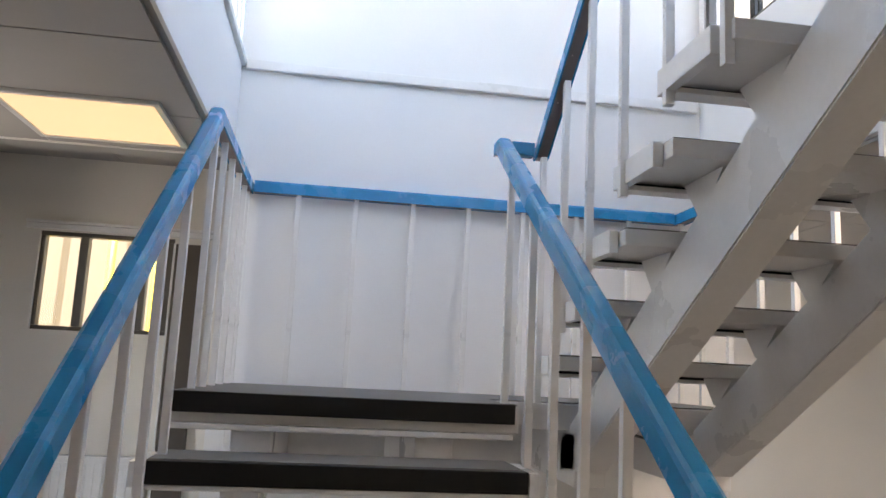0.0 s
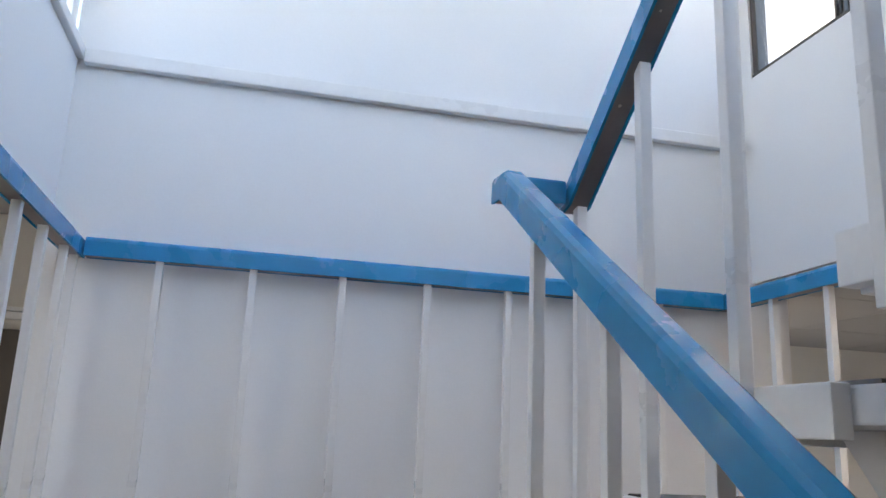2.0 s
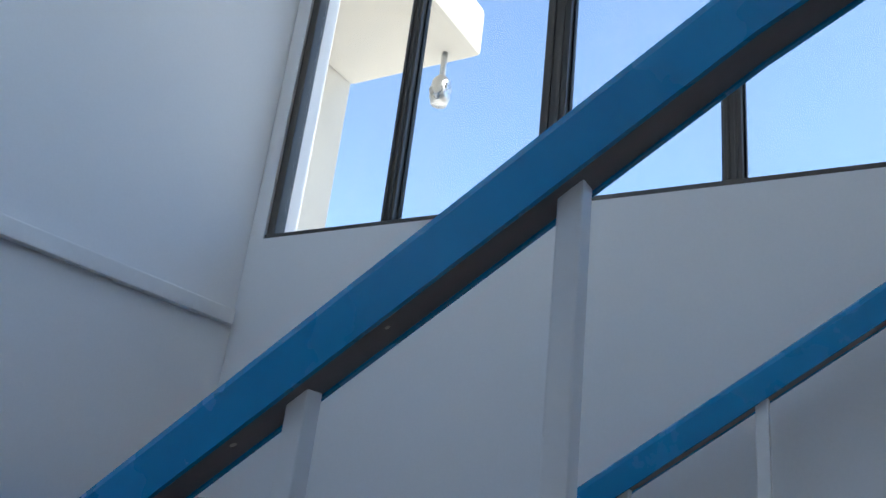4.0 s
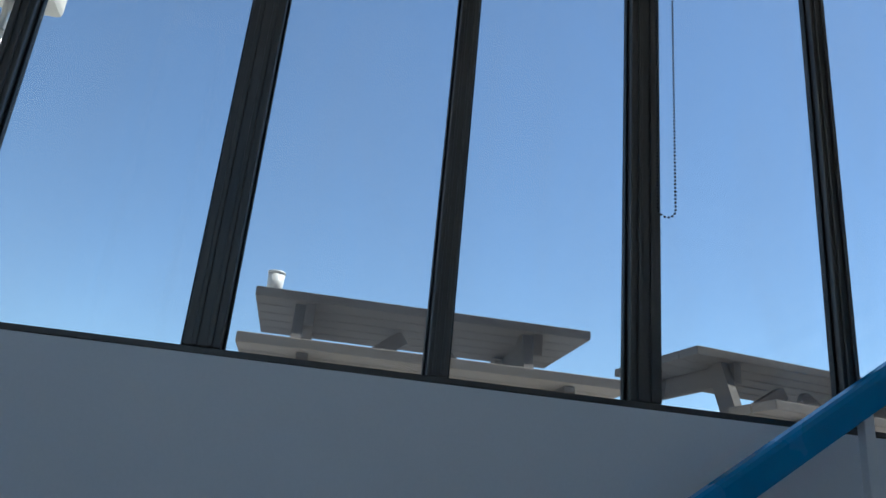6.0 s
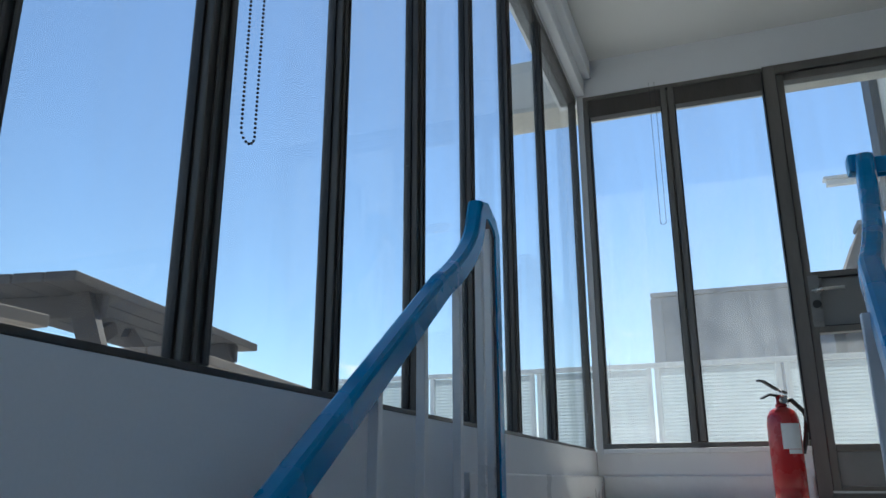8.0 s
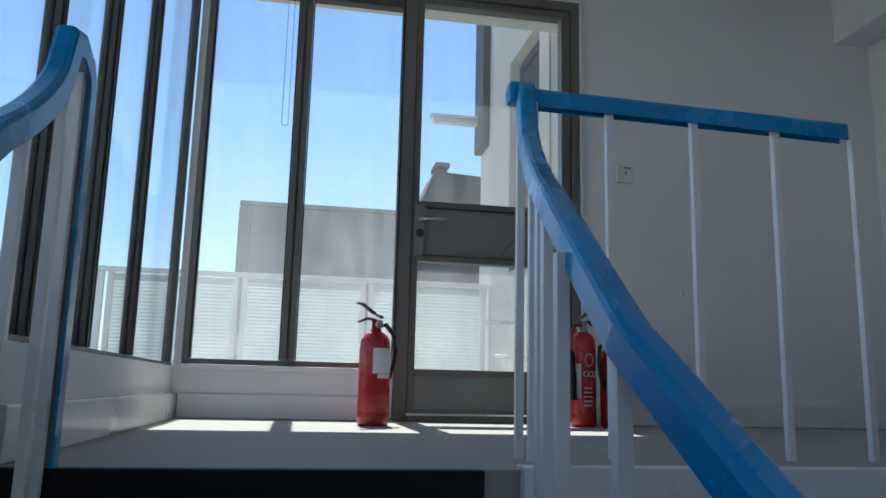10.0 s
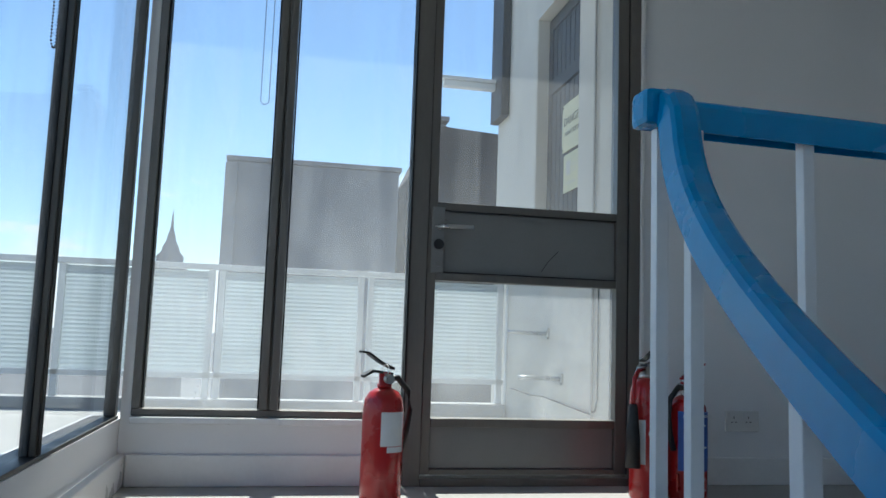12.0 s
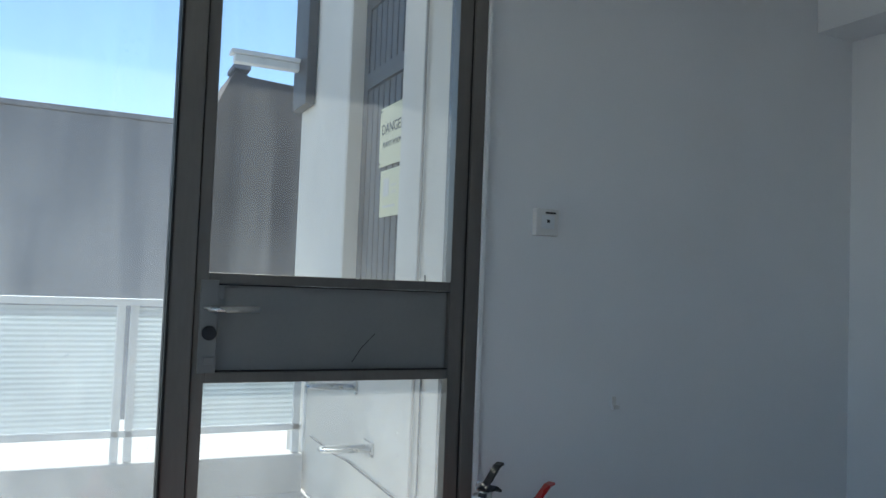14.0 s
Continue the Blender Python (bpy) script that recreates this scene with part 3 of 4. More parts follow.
# top edge of the upper floor over the flight
tn = thing("top_nosing", (0.65, EDGE, UPPER - 0.08), "black rubber nosing at edge of upper floor", "nosing")
part("nosing", box(X2A - 0.01, X2B + 0.11, EDGE, EDGE + 0.03, UPPER - 0.055, UPPER + 0.002, 0.003), M_BLACK, tn)
part("edge_board", box(X2A - 0.01, X2B + 0.11, EDGE + 0.001, EDGE + 0.018, LOWCEIL + 0.02, UPPER - 0.056, 0.002), M_STEEL, tn)

# ---------- railings ----------
PROFILE = [(-0.021, -0.026), (-0.021, 0.011), (-0.018, 0.018), (-0.011, 0.022), (0.011, 0.022), (0.018, 0.018), (0.021, 0.011), (0.021, -0.026), (0.016, -0.026), (0.016, -0.012), (-0.016, -0.012), (-0.016, -0.026)]
BAL = mesh_of("baluster", box(-0.0095, 0.0095, -0.0095, 0.0095, 0, 1, 0.002), M_STEEL)
SLOPE = RISE / GOING                # pitch of the lower flight
RAILH = 0.765     # middle of the handrail above the landing


def baluster(parent, x, y, z0, z1):
    ob = piece("baluster", BAL, parent, (x, y, z0))
    ob.scale = (1, 1, z1 - z0)
    return ob


def curve_up(y0, z0, y1, z1, n=14, ky=0.93, kz=0.78):
    """A climbing rail that bends upright: from a slope to a vertical end."""
    out = []
    for i in range(n + 1):
        u = i / n
        c0, c1, c2 = (y0, z0), (y0 + (y1 - y0) * ky, z0 + SLOPE * abs(y1 - y0) * kz), (y1, z1)
        out.append(tuple((1 - u) ** 2 * a + 2 * u * (1 - u) * b + u * u * c for a, b, c in zip(c0, c1, c2)))
    return out


CORE = [(-0.0155, -0.0245), (-0.0155, -0.0125), (0.0155, -0.0125), (0.0155, -0.0245)]


def handrail(path, side, parent, label=""):
    """A painted rail with the grey steel core let into its underside."""
    ob = part("handrail", sweep(path, side, PROFILE), M_BLUE, parent, label)
    part("core_rail", sweep(path, side, CORE), M_CORE, ob, "grey steel core rail")


ZR = LAND + RAILH
XL, XR1, XI, XO, YB = -0.703, 0.14, 0.265, 1.085, 1.08
BEND, OUT_SLOPE, WEST_SLOPE = 0.252, 0.705, 0.72
BEND_W, BEND_E, BEND_I = 0.21, 0.29, 0.275   # where the rails leave the level

rail_out = thing("outer_stair_railing", (XL, YB, LAND), "blue handrail on white square balusters around landing", "railing")
low_y = F1 - 0.12
handrail([(XL, low_y, ZR - WEST_SLOPE * (BEND_W - low_y)), (XL, BEND_W, ZR), (XL, YB + 0.025, ZR)], (1, 0, 0), rail_out, "blue gloss painted handrail")
handrail([(XL + 0.026, YB, ZR), (XO - 0.026, YB, ZR)], (0, -1, 0), rail_out)
cv = curve_up(-1.12, ZR + OUT_SLOPE * (BEND_E + 1.12), -1.37, UPPER + 0.72)
handrail([(XO, YB + 0.025, ZR), (XO, BEND_E, ZR), (XO, -0.6, ZR + OUT_SLOPE * (BEND_E + 0.6))] + [(XO, y, z) for y, z in cv] + [(XO, -1.385, UPPER + 0.755), (XO, -1.43, UPPER + 0.765), (XO, -1.485, UPPER + 0.745), (XO, -1.51, UPPER + 0.715), (XO, -1.515, UPPER + 0.004)], (-1, 0, 0), rail_out)
for i in range(5):
    y = BEND_W + 0.005 + 0.19 * i
    if y < YB - 0.05:
        baluster(rail_out, XL, y, LAND, ZR - 0.012)
for k in range(1, 9):
    y = F1 + GOING * (k - 1) + 0.12
    baluster(rail_out, XL, y, GROUND + RISE * k - 0.075, ZR - WEST_SLOPE * (BEND_W - y) - 0.012)
for i in range(9):
    x = -0.73 + 0.2275 * i if i else XL
    if x < XO:
        baluster(rail_out, x, YB, LAND, ZR - 0.012)
for y in (YB - 0.02, 0.87, 0.66, 0.45, 0.25):
    baluster(rail_out, XO, y, LAND, ZR - 0.012)
for k in range(1, 8):
    y = 0.044 - 0.212 * (k - 1)
    if y > -1.3:
        baluster(rail_out, XO, y, LAND + RISE * (int((F2 - y) / G2) + 1) - 0.085, ZR + OUT_SLOPE * (BEND_E - y) - 0.012)
baluster(rail_out, XO, -1.40, UPPER - 0.16, UPPER + 0.745)
baluster(rail_out, XO, -1.475, UPPER - 0.16, UPPER + 0.735)

rail_in = thing("inner_lower_railing", (XR1, 0.27, LAND), "blue handrail on white balusters beside lower flight", "railing")
handrail([(XR1, low_y, ZR - SLOPE * (BEND - low_y)), (XR1, BEND, ZR), (XR1, BEND + 0.05, ZR + 0.004)], (1, 0, 0), rail_in, "blue gloss painted handrail")
part("handrail", box(XR1 + 0.026, XI - 0.026, BEND + 0.005, BEND + 0.047, ZR - 0.022, ZR + 0.02, 0.005), M_BLUE, rail_in)
for k in range(1, 10):
    y = F1 + GOING * (k - 1) + 0.12
    baluster(rail_in, XR1 + (0.0 if k == 9 else 0.012), y, GROUND + RISE * k - (0.0 if k == 9 else 0.075), ZR - SLOPE * (BEND - y) - 0.012)

rail_up = thing("inner_upper_railing", (XI, 0.26, LAND), "blue handrail on white balusters with sweeping upturned end", "railing")
GY = EDGE - 0.25
XT, ZG = 0.122, UPPER + 0.893
z_in = lambda y: ZR + 0.70 * (BEND_I - max(y, -0.28)) + 0.64 * max(0.0, -0.28 - y)   # middle of the inner upper rail
cv = curve_up(-1.18, z_in(-1.18), GY + 0.075, ZG - 0.05, ky=0.95, kz=0.62)
lean = lambda y: XI + 0.028 * min(1.0, max(0.0, (-0.28 - y) / 0.52)) + (XT - XI - 0.028) * max(0.0, (-1.0 - y) / (-1.0 - GY)) ** 0.95
handrail([(XI, BEND + 0.05, ZR - 0.002), (XI, BEND_I, ZR + 0.002), (XI, -0.28, z_in(-0.28)), (lean(-0.8), -0.8, z_in(-0.8))] + [(lean(y), y, z) for y, z in cv] + [(lean(GY + 0.066), GY + 0.066, ZG - 0.026), (lean(GY + 0.05), GY + 0.05, ZG - 0.008), (lean(GY + 0.03), GY + 0.03, ZG + 0.002), (lean(GY + 0.01), GY + 0.01, ZG + 0.006), (XT, GY - 0.022, ZG + 0.004)], (-1, 0, 0), rail_up, "blue gloss painted handrail")
part("handrail", sweep([(XT - 0.02, GY, ZG - 0.004), (XV + 0.002, GY, ZG - 0.02)], (0, 1, 0), [(a * 0.95, b) for a, b in PROFILE]), M_BLUE, rail_up, "blue gloss painted guard rail")
part("handrail_end", box(XT - 0.019, XT + 0.046, GY - 0.023, GY + 0.03, ZG - 0.026, ZG + 0.027, 0.01), M_BLUE, rail_up)
for k in range(1, 8):
    y = 0.044 - 0.212 * (k - 1)
    if y > -1.25:
        baluster(rail_up, lean(y) + 0.006, y, LAND + RISE * (int((F2 - y) / G2) + 1) - 0.085, z_in(y) - 0.012)
baluster(rail_up, XI + 0.006, BEND + 0.022, LAND, ZR - 0.012)
baluster(rail_up, lean(-1.36) + 0.004, -1.36, UPPER - 0.24, UPPER + 0.52)
baluster(rail_up, XT + 0.004, GY + 0.085, UPPER, ZG - 0.05)
for i in range(5):
    baluster(rail_up, XT + 0.01 - 0.235 * i, GY, UPPER, ZG - 0.025)
SCREW = mesh_of("screw_head", lathe([(0.0042, 0), (0.004, 0.0015), (0.002, 0.0025)], (0, 0, 0), 10), M_CHROME)
for i in range(9):
    y = 0.1 - 0.13 * i
    piece("screw_head", SCREW, rail_up, (lean(y) - 0.004, y, z_in(y) - 0.026), (radians(180 - 33.6), 0, 0))

# ---------- east window wall ----------
def window_wall():
    w = thing("window_2", (XE + 0.03, -1.35, SILL), "tall bronze aluminium framed windows facing a terrace", "window", kind="structure")
    y1 = 1.07
    posts = (1.07, 0.685, 0.272, -0.11, -0.478, -0.88, -1.31, -1.735, -2.215, -2.80, YS + 0.03)
    n = len(posts) - 1
    part("window_sill", box(XE + 0.002, XE + 0.09, YS + 0.003, y1 - 0.001, SILL + 0.001, SILL + 0.012, 0.002), M_FRAME, w)
    part("head_frame", box(XE + 0.002, XE + 0.09, YS + 0.003, y1 - 0.001, HEAD - 0.04, HEAD - 0.001, 0.003), M_FRAME, w)
    for k in range(n + 1):
        c = posts[k]
        wide = 0.030 if k % 2 == 0 else 0.018
        lo, hi = (c - wide, c + wide)
        if k == 0:
            lo, hi = c - 0.03, c - 0.002
        if k == n:
            lo, hi = YS + 0.004, c + 0.02
        rows = [(XE + 0.006, XE + 0.044, lo, hi, SILL + 0.013, HEAD - 0.041)]
        mull = part("mullion", boxes(rows, 0.003), M_FRAME, w)
        if 0 < k < n:
            ribs = [(XE + 0.001, XE + 0.0055, c - wide * 0.55, c - wide * 0.25, SILL + 0.014, HEAD - 0.042), (XE + 0.001, XE + 0.0055, c + wide * 0.25, c + wide * 0.55, SILL + 0.014, HEAD - 0.042)]
            part("rib", boxes(ribs, 0.002), M_FRAME, mull)
            part("gasket", boxes([(XE + 0.022, XE + 0.036, lo - 0.005, lo - 0.0005, SILL + 0.014, HEAD - 0.042), (XE + 0.022, XE + 0.036, hi + 0.0005, hi + 0.005, SILL + 0.014, HEAD - 0.042)]), M_GASKET, mull, "black rubber gasket")
    for k in range(n):
        a, b = posts[k] - 0.02, posts[k + 1] + 0.02
        p = part("pane", box(XE + 0.026, XE + 0.031, b, a, SILL + 0.02, HEAD - 0.04), M_GLASS, w, "lightly dusty glass")
        p.visible_shadow = False


window_wall()


def bead_chain(x, y, z0, z1, axis, gap=0.035):
    """A looped blind chain of small beads."""
    bm = bmesh.new()
    pts = []
    s = 0.0075
    n = int((z1 - z0) / s)
    for i in range(n):
        pts += [(-gap / 2, z0 + i * s), (gap / 2, z0 + i * s)]
    for i in range(1, 7):
        a = math.pi * i / 7
        pts.append((-gap / 2 * math.cos(a), z0 - gap / 2 * math.sin(a)))
    for d, z in pts:
        p = (x + d, y, z) if axis == "x" else (x, y + d, z)
        bmesh.ops.create_icosphere(bm, subdivisions=1, radius=0.0027, matrix=Matrix.Translation(p))
    solid("blind_chain", bm, M_BLACKP, "looped dark bead chain hanging by window", "blind chain", "stuff", smooth=True)


bead_chain(1.165, -0.50, 2.10, HEAD, "y")
bead_chain(1.165, -2.50, 2.66, HEAD, "y")
bead_chain(0.77, YS + 0.06, 2.9, HEAD, "x", 0.03)

# ---------- south windows and terrace door ----------
sw = thing("window_3", (0.68, YS - 0.05, 1.745), "two tall dusty panes in brown aluminium frames", "window", kind="structure")
F0, FY = YS - 0.07, YS + 0.006
part("window_frame", boxes([(0.2, 1.163, F0, FY, 1.747, 1.772), (0.2, 1.163, F0, FY, HEAD - 0.025, HEAD - 0.001), (1.135, 1.163, F0, FY, 1.773, HEAD - 0.026)], 0.003), M_DOORFRAME, sw)
part("transom", boxes([(0.2, 0.66, F0 + 0.01, FY - 0.004, 3.59, HEAD - 0.027), (0.73, 1.134, F0 + 0.01, FY - 0.004, 3.59, HEAD - 0.027)], 0.003), M_FRAME, sw)
part("mullion", boxes([(0.662, 0.69, F0, FY + 0.01, 1.774, HEAD - 0.028), (0.70, 0.728, F0, FY + 0.01, 1.774, HEAD - 0.028), (0.688, 0.702, F0, FY - 0.01, 1.774, HEAD - 0.028)], 0.003), M_DOORFRAME, sw)
part("gasket", boxes([(0.655, 0.661, F0 + 0.02, FY - 0.01, 1.774, 3.589), (0.729, 0.735, F0 + 0.02, FY - 0.01, 1.774, 3.589), (1.128, 1.134, F0 + 0.02, FY - 0.01, 1.774, 3.589), (0.201, 0.207, F0 + 0.02, FY - 0.01, 1.774, 3.589)]), M_GASKET, sw, "black rubber gasket")
part("window_sill", box(0.2, 1.163, YS - 0.02, YS + 0.03, 1.722, 1.7455, 0.004), M_STEEL, sw, "white painted sill")
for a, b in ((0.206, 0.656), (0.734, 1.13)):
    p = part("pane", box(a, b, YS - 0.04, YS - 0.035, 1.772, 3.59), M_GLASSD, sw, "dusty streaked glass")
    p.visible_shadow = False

dr = thing("door_1", (-0.26, YS - 0.05, UPPER), "closed brown aluminium terrace door with two glass panes", "door", kind="structure")
part("door_frame", boxes([(0.135, 0.198, F0, FY + 0.012, UPPER, HEAD - 0.001), (-0.735, -0.69, F0, FY + 0.012, UPPER, HEAD - 0.001), (-0.689, 0.134, F0, FY + 0.012, HEAD - 0.05, HEAD - 0.001), (-0.689, 0.134, F0, FY + 0.02, UPPER, UPPER + 0.03)], 0.003), M_DOORFRAME, dr)
leaf = part("leaf", boxes([(0.098, 0.132, F0 + 0.01, FY, UPPER + 0.04, HEAD - 0.055), (-0.687, -0.64, F0 + 0.01, FY, UPPER + 0.04, HEAD - 0.055), (-0.639, 0.097, F0 + 0.01, FY, HEAD - 0.095, HEAD - 0.055), (-0.639, 0.097, F0 + 0.01, FY, 2.545, 2.575), (-0.639, 0.097, F0 + 0.01, FY, 2.272, 2.302), (-0.639, 0.097, F0 + 0.01, FY, 1.72, 1.752), (-0.639, 0.097, F0 + 0.01, FY, UPPER + 0.04, UPPER + 0.06)], 0.003), M_DOORFRAME, dr)
part("panel", box(-0.638, 0.096, YS - 0.045, YS - 0.012, 2.303, 2.544, 0.002), M_DOORPANEL, leaf, "flat grey metal panel")
part("kick_panel", box(-0.638, 0.096, YS - 0.045, YS - 0.012, UPPER + 0.061, 1.719, 0.002), M_DOORPANEL, leaf, "flat grey metal panel")
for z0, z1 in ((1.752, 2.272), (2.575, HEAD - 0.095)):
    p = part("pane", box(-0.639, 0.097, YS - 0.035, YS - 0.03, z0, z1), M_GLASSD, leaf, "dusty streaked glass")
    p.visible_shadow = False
part("edge_bead", box(-0.752, -0.736, YS + 0.0005, FY + 0.016, UPPER, HEAD + 0.012, 0.003), M_STEEL, dr, "white filler strip")
part("gasket", box(0.1325, 0.1345, F0 + 0.02, FY + 0.004, UPPER + 0.04, HEAD - 0.055), M_GASKET, dr, "black rubber seal")
part("gasket", box(-0.6895, -0.6875, F0 + 0.02, FY + 0.004, UPPER + 0.04, HEAD - 0.055), M_GASKET, dr, "black rubber seal")
part("gasket", box(0.1985, 0.2055, F0 + 0.02, FY + 0.015, 1.775, HEAD - 0.03), M_GASKET, dr, "black rubber seal")
part("gasket", box(-0.638, 0.096, YS - 0.0115, FY + 0.001, 2.3025, 2.3055), M_GASKET, leaf, "black rubber seal")
part("gasket", box(-0.638, 0.096, YS - 0.0115, FY + 0.001, 2.541, 2.5445), M_GASKET, leaf, "black rubber seal")
lk = part("lock_plate", boxes([(0.07, 0.118, YS + 0.001, YS + 0.012, 2.30, 2.555), (0.055, 0.09, YS - 0.01, YS + 0.008, 2.505, 2.54), (0.075, 0.105, YS + 0.012, YS + 0.02, 2.325, 2.345)], 0.002), M_DOORPANEL, leaf, "grey metal lock case")
part("handle", tube([(0.09, YS + 0.012, 2.475), (0.09, YS + 0.045, 2.475), (0.06, YS + 0.052, 2.476), (-0.035, YS + 0.05, 2.478)], 0.008, bm=lathe([(0.018, 0), (0.018, 0.006)], (0.09, YS + 0.013, 2.475), 14)), M_CHROME, leaf, "worn metal lever handle", True)
part("cylinder_lock", tube([(0.092, YS + 0.01, 2.41), (0.092, YS + 0.022, 2.41)], 0.02, 16), M_BLACKP, leaf, "round dark lock")
part("scratch", tube([(-0.33, YS - 0.0115, 2.325), (-0.36, YS - 0.0115, 2.37), (-0.40, YS - 0.0115, 2.41)], 0.0014, 5), M_INK, leaf, "dark scratch")

# fittings on the door wall
cs = thing("alarm_plate", (-0.98, YS, 2.785), "square white switch plate with small grille on wall", "switch")
part("plate", box(-1.024, -0.936, YS + 0.0005, YS + 0.028, 2.742, 2.832, 0.004), M_PLASTIC, cs)
part("rim", boxes([(-1.005, -0.955, YS + 0.028, YS + 0.031, 2.765, 2.81)], 0.001), M_LABELW, cs)
part("print_mark", box(-1.01, -0.97, YS + 0.0282, YS + 0.0302, 2.815, 2.821), M_INK, cs, "small dark print")
part("indicator", box(-0.985, -0.975, YS + 0.031, YS + 0.033, 2.785, 2.795), M_INK, cs, "small dark indicator")
so = thing("wall_socket", (-1.19, YS, 1.757), "double white electric socket above skirting", "socket")
part("plate", box(-1.265, -1.115, YS + 0.0005, YS + 0.011, 1.716, 1.80, 0.003), M_PLASTIC, so)
part("pin_holes", boxes([(x + dx, x + dx + w3, YS + 0.0112, YS + 0.0118, z, z + h3) for x in (-1.23, -1.165) for dx, z, w3, h3 in ((0.010, 1.768, 0.004, 0.009), (0.0, 1.752, 0.007, 0.004), (0.018, 1.752, 0.007, 0.004))]), M_INK, so, "dark pin slots")
part("rocker", boxes([(-1.203, -1.192, YS + 0.0112, YS + 0.015, 1.775, 1.792), (-1.14, -1.129, YS + 0.0112, YS + 0.015, 1.775, 1.792)], 0.001), M_PLASTIC, so)
tagged(solid("wall_hook", boxes([(-1.30, -1.285, YS + 0.0005, YS + 0.006, 2.16, 2.2), (-1.305, -1.28, YS + 0.006, YS + 0.02, 2.158, 2.17)], 0.001), M_PLASTIC, "small white hook on wall", "hook"))
sd = thing("smoke_detector", (-1.62, -3.48, CEIL), "round white smoke detector on ceiling", "smoke detector")
part("housing", lathe([(0.055, -0.001), (0.055, -0.02), (0.045, -0.035), (0.03, -0.045)], (-1.62, -3.48, CEIL), 24), M_PLASTIC, sd, "", True)
part("grille", lathe([(0.028, -0.0455), (0.026, -0.056), (0.012, -0.06)], (-1.62, -3.48, CEIL), 18), M_GREYD, sd, "", True)


# ---------- fire extinguishers ----------
def extinguisher(x, y, r, h, turn, label, kind):
    e = thing("fire_extinguisher", (x, y, UPPER), label, "fire extinguisher", "fire extinguishers on the upper floor")
    z = UPPER
    part("body", lathe([(r * 0.9, 0), (r, 0.012), (r, 0.05), (r * 0.985, 0.055), (r, 0.06), (r, h - 0.07), (r * 0.93, h - 0.035), (r * 0.72, h - 0.012), (r * 0.4, h)], (x, y, z)), M_RED, e, "red enamelled cylinder", True)
    part("neck", lathe([(0.022, h), (0.024, h + 0.012), (0.019, h + 0.014), (0.019, h + 0.05), (0.014, h + 0.052)], (x, y, z), 16), M_CHROME if kind != "water" else M_RED, e, "", True)
    ca, sa = math.cos(turn), math.sin(turn)
    P = lambda d, q, up: (x + d * ca - q * sa, y + d * sa + q * ca, z + h + up)
    hm = M_RED if kind == "powder" else M_BLACKP
    part("carry_handle", sweep([P(-0.025, 0, 0.045), P(0.05, 0, 0.055), P(0.085, 0, 0.038)], (-sa, ca, 0), [(-0.011, -0.004), (-0.011, 0.004), (0.011, 0.004), (0.011, -0.004)]), hm, e)
    part("squeeze_lever", sweep([P(-0.03, 0, 0.062), P(0.02, 0, 0.082), P(0.07, 0, 0.112), P(0.095, 0, 0.115)], (-sa, ca, 0), [(-0.011, -0.003), (-0.011, 0.004), (0.011, 0.004), (0.011, -0.003)]), hm, e)
    part("gauge", tube([P(0, 0.015, 0.03), P(0, 0.034, 0.03)], 0.015, 14), M_CHROME, e, "round pressure gauge")
    part("safety_pin", tube([P(0.01, 0.02 + 0.016 * math.cos(a), 0.06 + 0.016 * math.sin(a)) for a in [i * 2 * math.pi / 10 for i in range(11)]], 0.0018, 5), M_CHROME, e)
    if kind == "co2":
        part("hose", tube([P(-0.02, 0, 0.03), P(-0.06, 0, 0.028), P(-0.085, 0.0, 0.0), P(-0.092, 0, -0.06), P(-0.094, 0, -0.10)], 0.008), M_RED, e, "dark red swivel pipe", True)
        part("horn", lathe([(0.014, -0.31), (0.027, -0.31), (0.024, -0.20), (0.016, -0.10), (0.012, -0.09)], P(-0.094, 0, 0), 16), M_BLACKP, e, "black discharge horn", True)
    else:
        side = -1
        part("hose", tube([P(side * 0.018, 0, 0.028), P(side * 0.05, 0, 0.033), P(side * (r + 0.03), 0.0, -0.01), P(side * (r + 0.038), 0, -0.07), P(side * (r + 0.026), 0, -0.14), P(side * (r + 0.009), 0, -0.19)], 0.010, 10), M_BLACKP, e, "black rubber hose", True)
        part("bracket_clip", tube([P(side * (r + 0.004), -0.012, -0.33), P(side * (r + 0.004), -0.012, -0.27)], 0.008, 8), M_BLACKP if kind == "water" else M_RED, e)

    def wrap(a0, a1, z0, z1, off=0.0012):
        bm = bmesh.new()
        n = 14
        col = [[bm.verts.new((x + (r + off) * math.cos(a0 + (a1 - a0) * i / n), y + (r + off) * math.sin(a0 + (a1 - a0) * i / n), zz)) for zz in (z + z0, z + z1)] for i in range(n + 1)]
        for c0, c1 in zip(col, col[1:]):
            bm.faces.new((c0[0], c1[0], c1[1], c0[1]))
        return bm

    A = math.radians
    if kind == "water":
        part("label_sheet", wrap(A(78), A(150), h * 0.55, h * 0.82), M_LABELW, e, "blank white paper label", True)
        part("label_sheet", wrap(A(96), A(150), h * 0.50, h * 0.545), M_LABELW, e, "", True)
    if kind == "co2":
        part("label_sheet", wrap(A(20), A(62), h * 0.30, h * 0.66), M_LABELW, e, "white instruction label", True)
        part("symbol", tube([(x + (r + 0.0015) * math.cos(A(98) + 0.32 * math.cos(a)), y + (r + 0.0015) * math.sin(A(98) + 0.32 * math.cos(a)), z + h * 0.70 + 0.028 * math.sin(a)) for a in [i * 2 * math.pi / 16 for i in range(17)]], 0.0016, 5), M_LABELW, e)
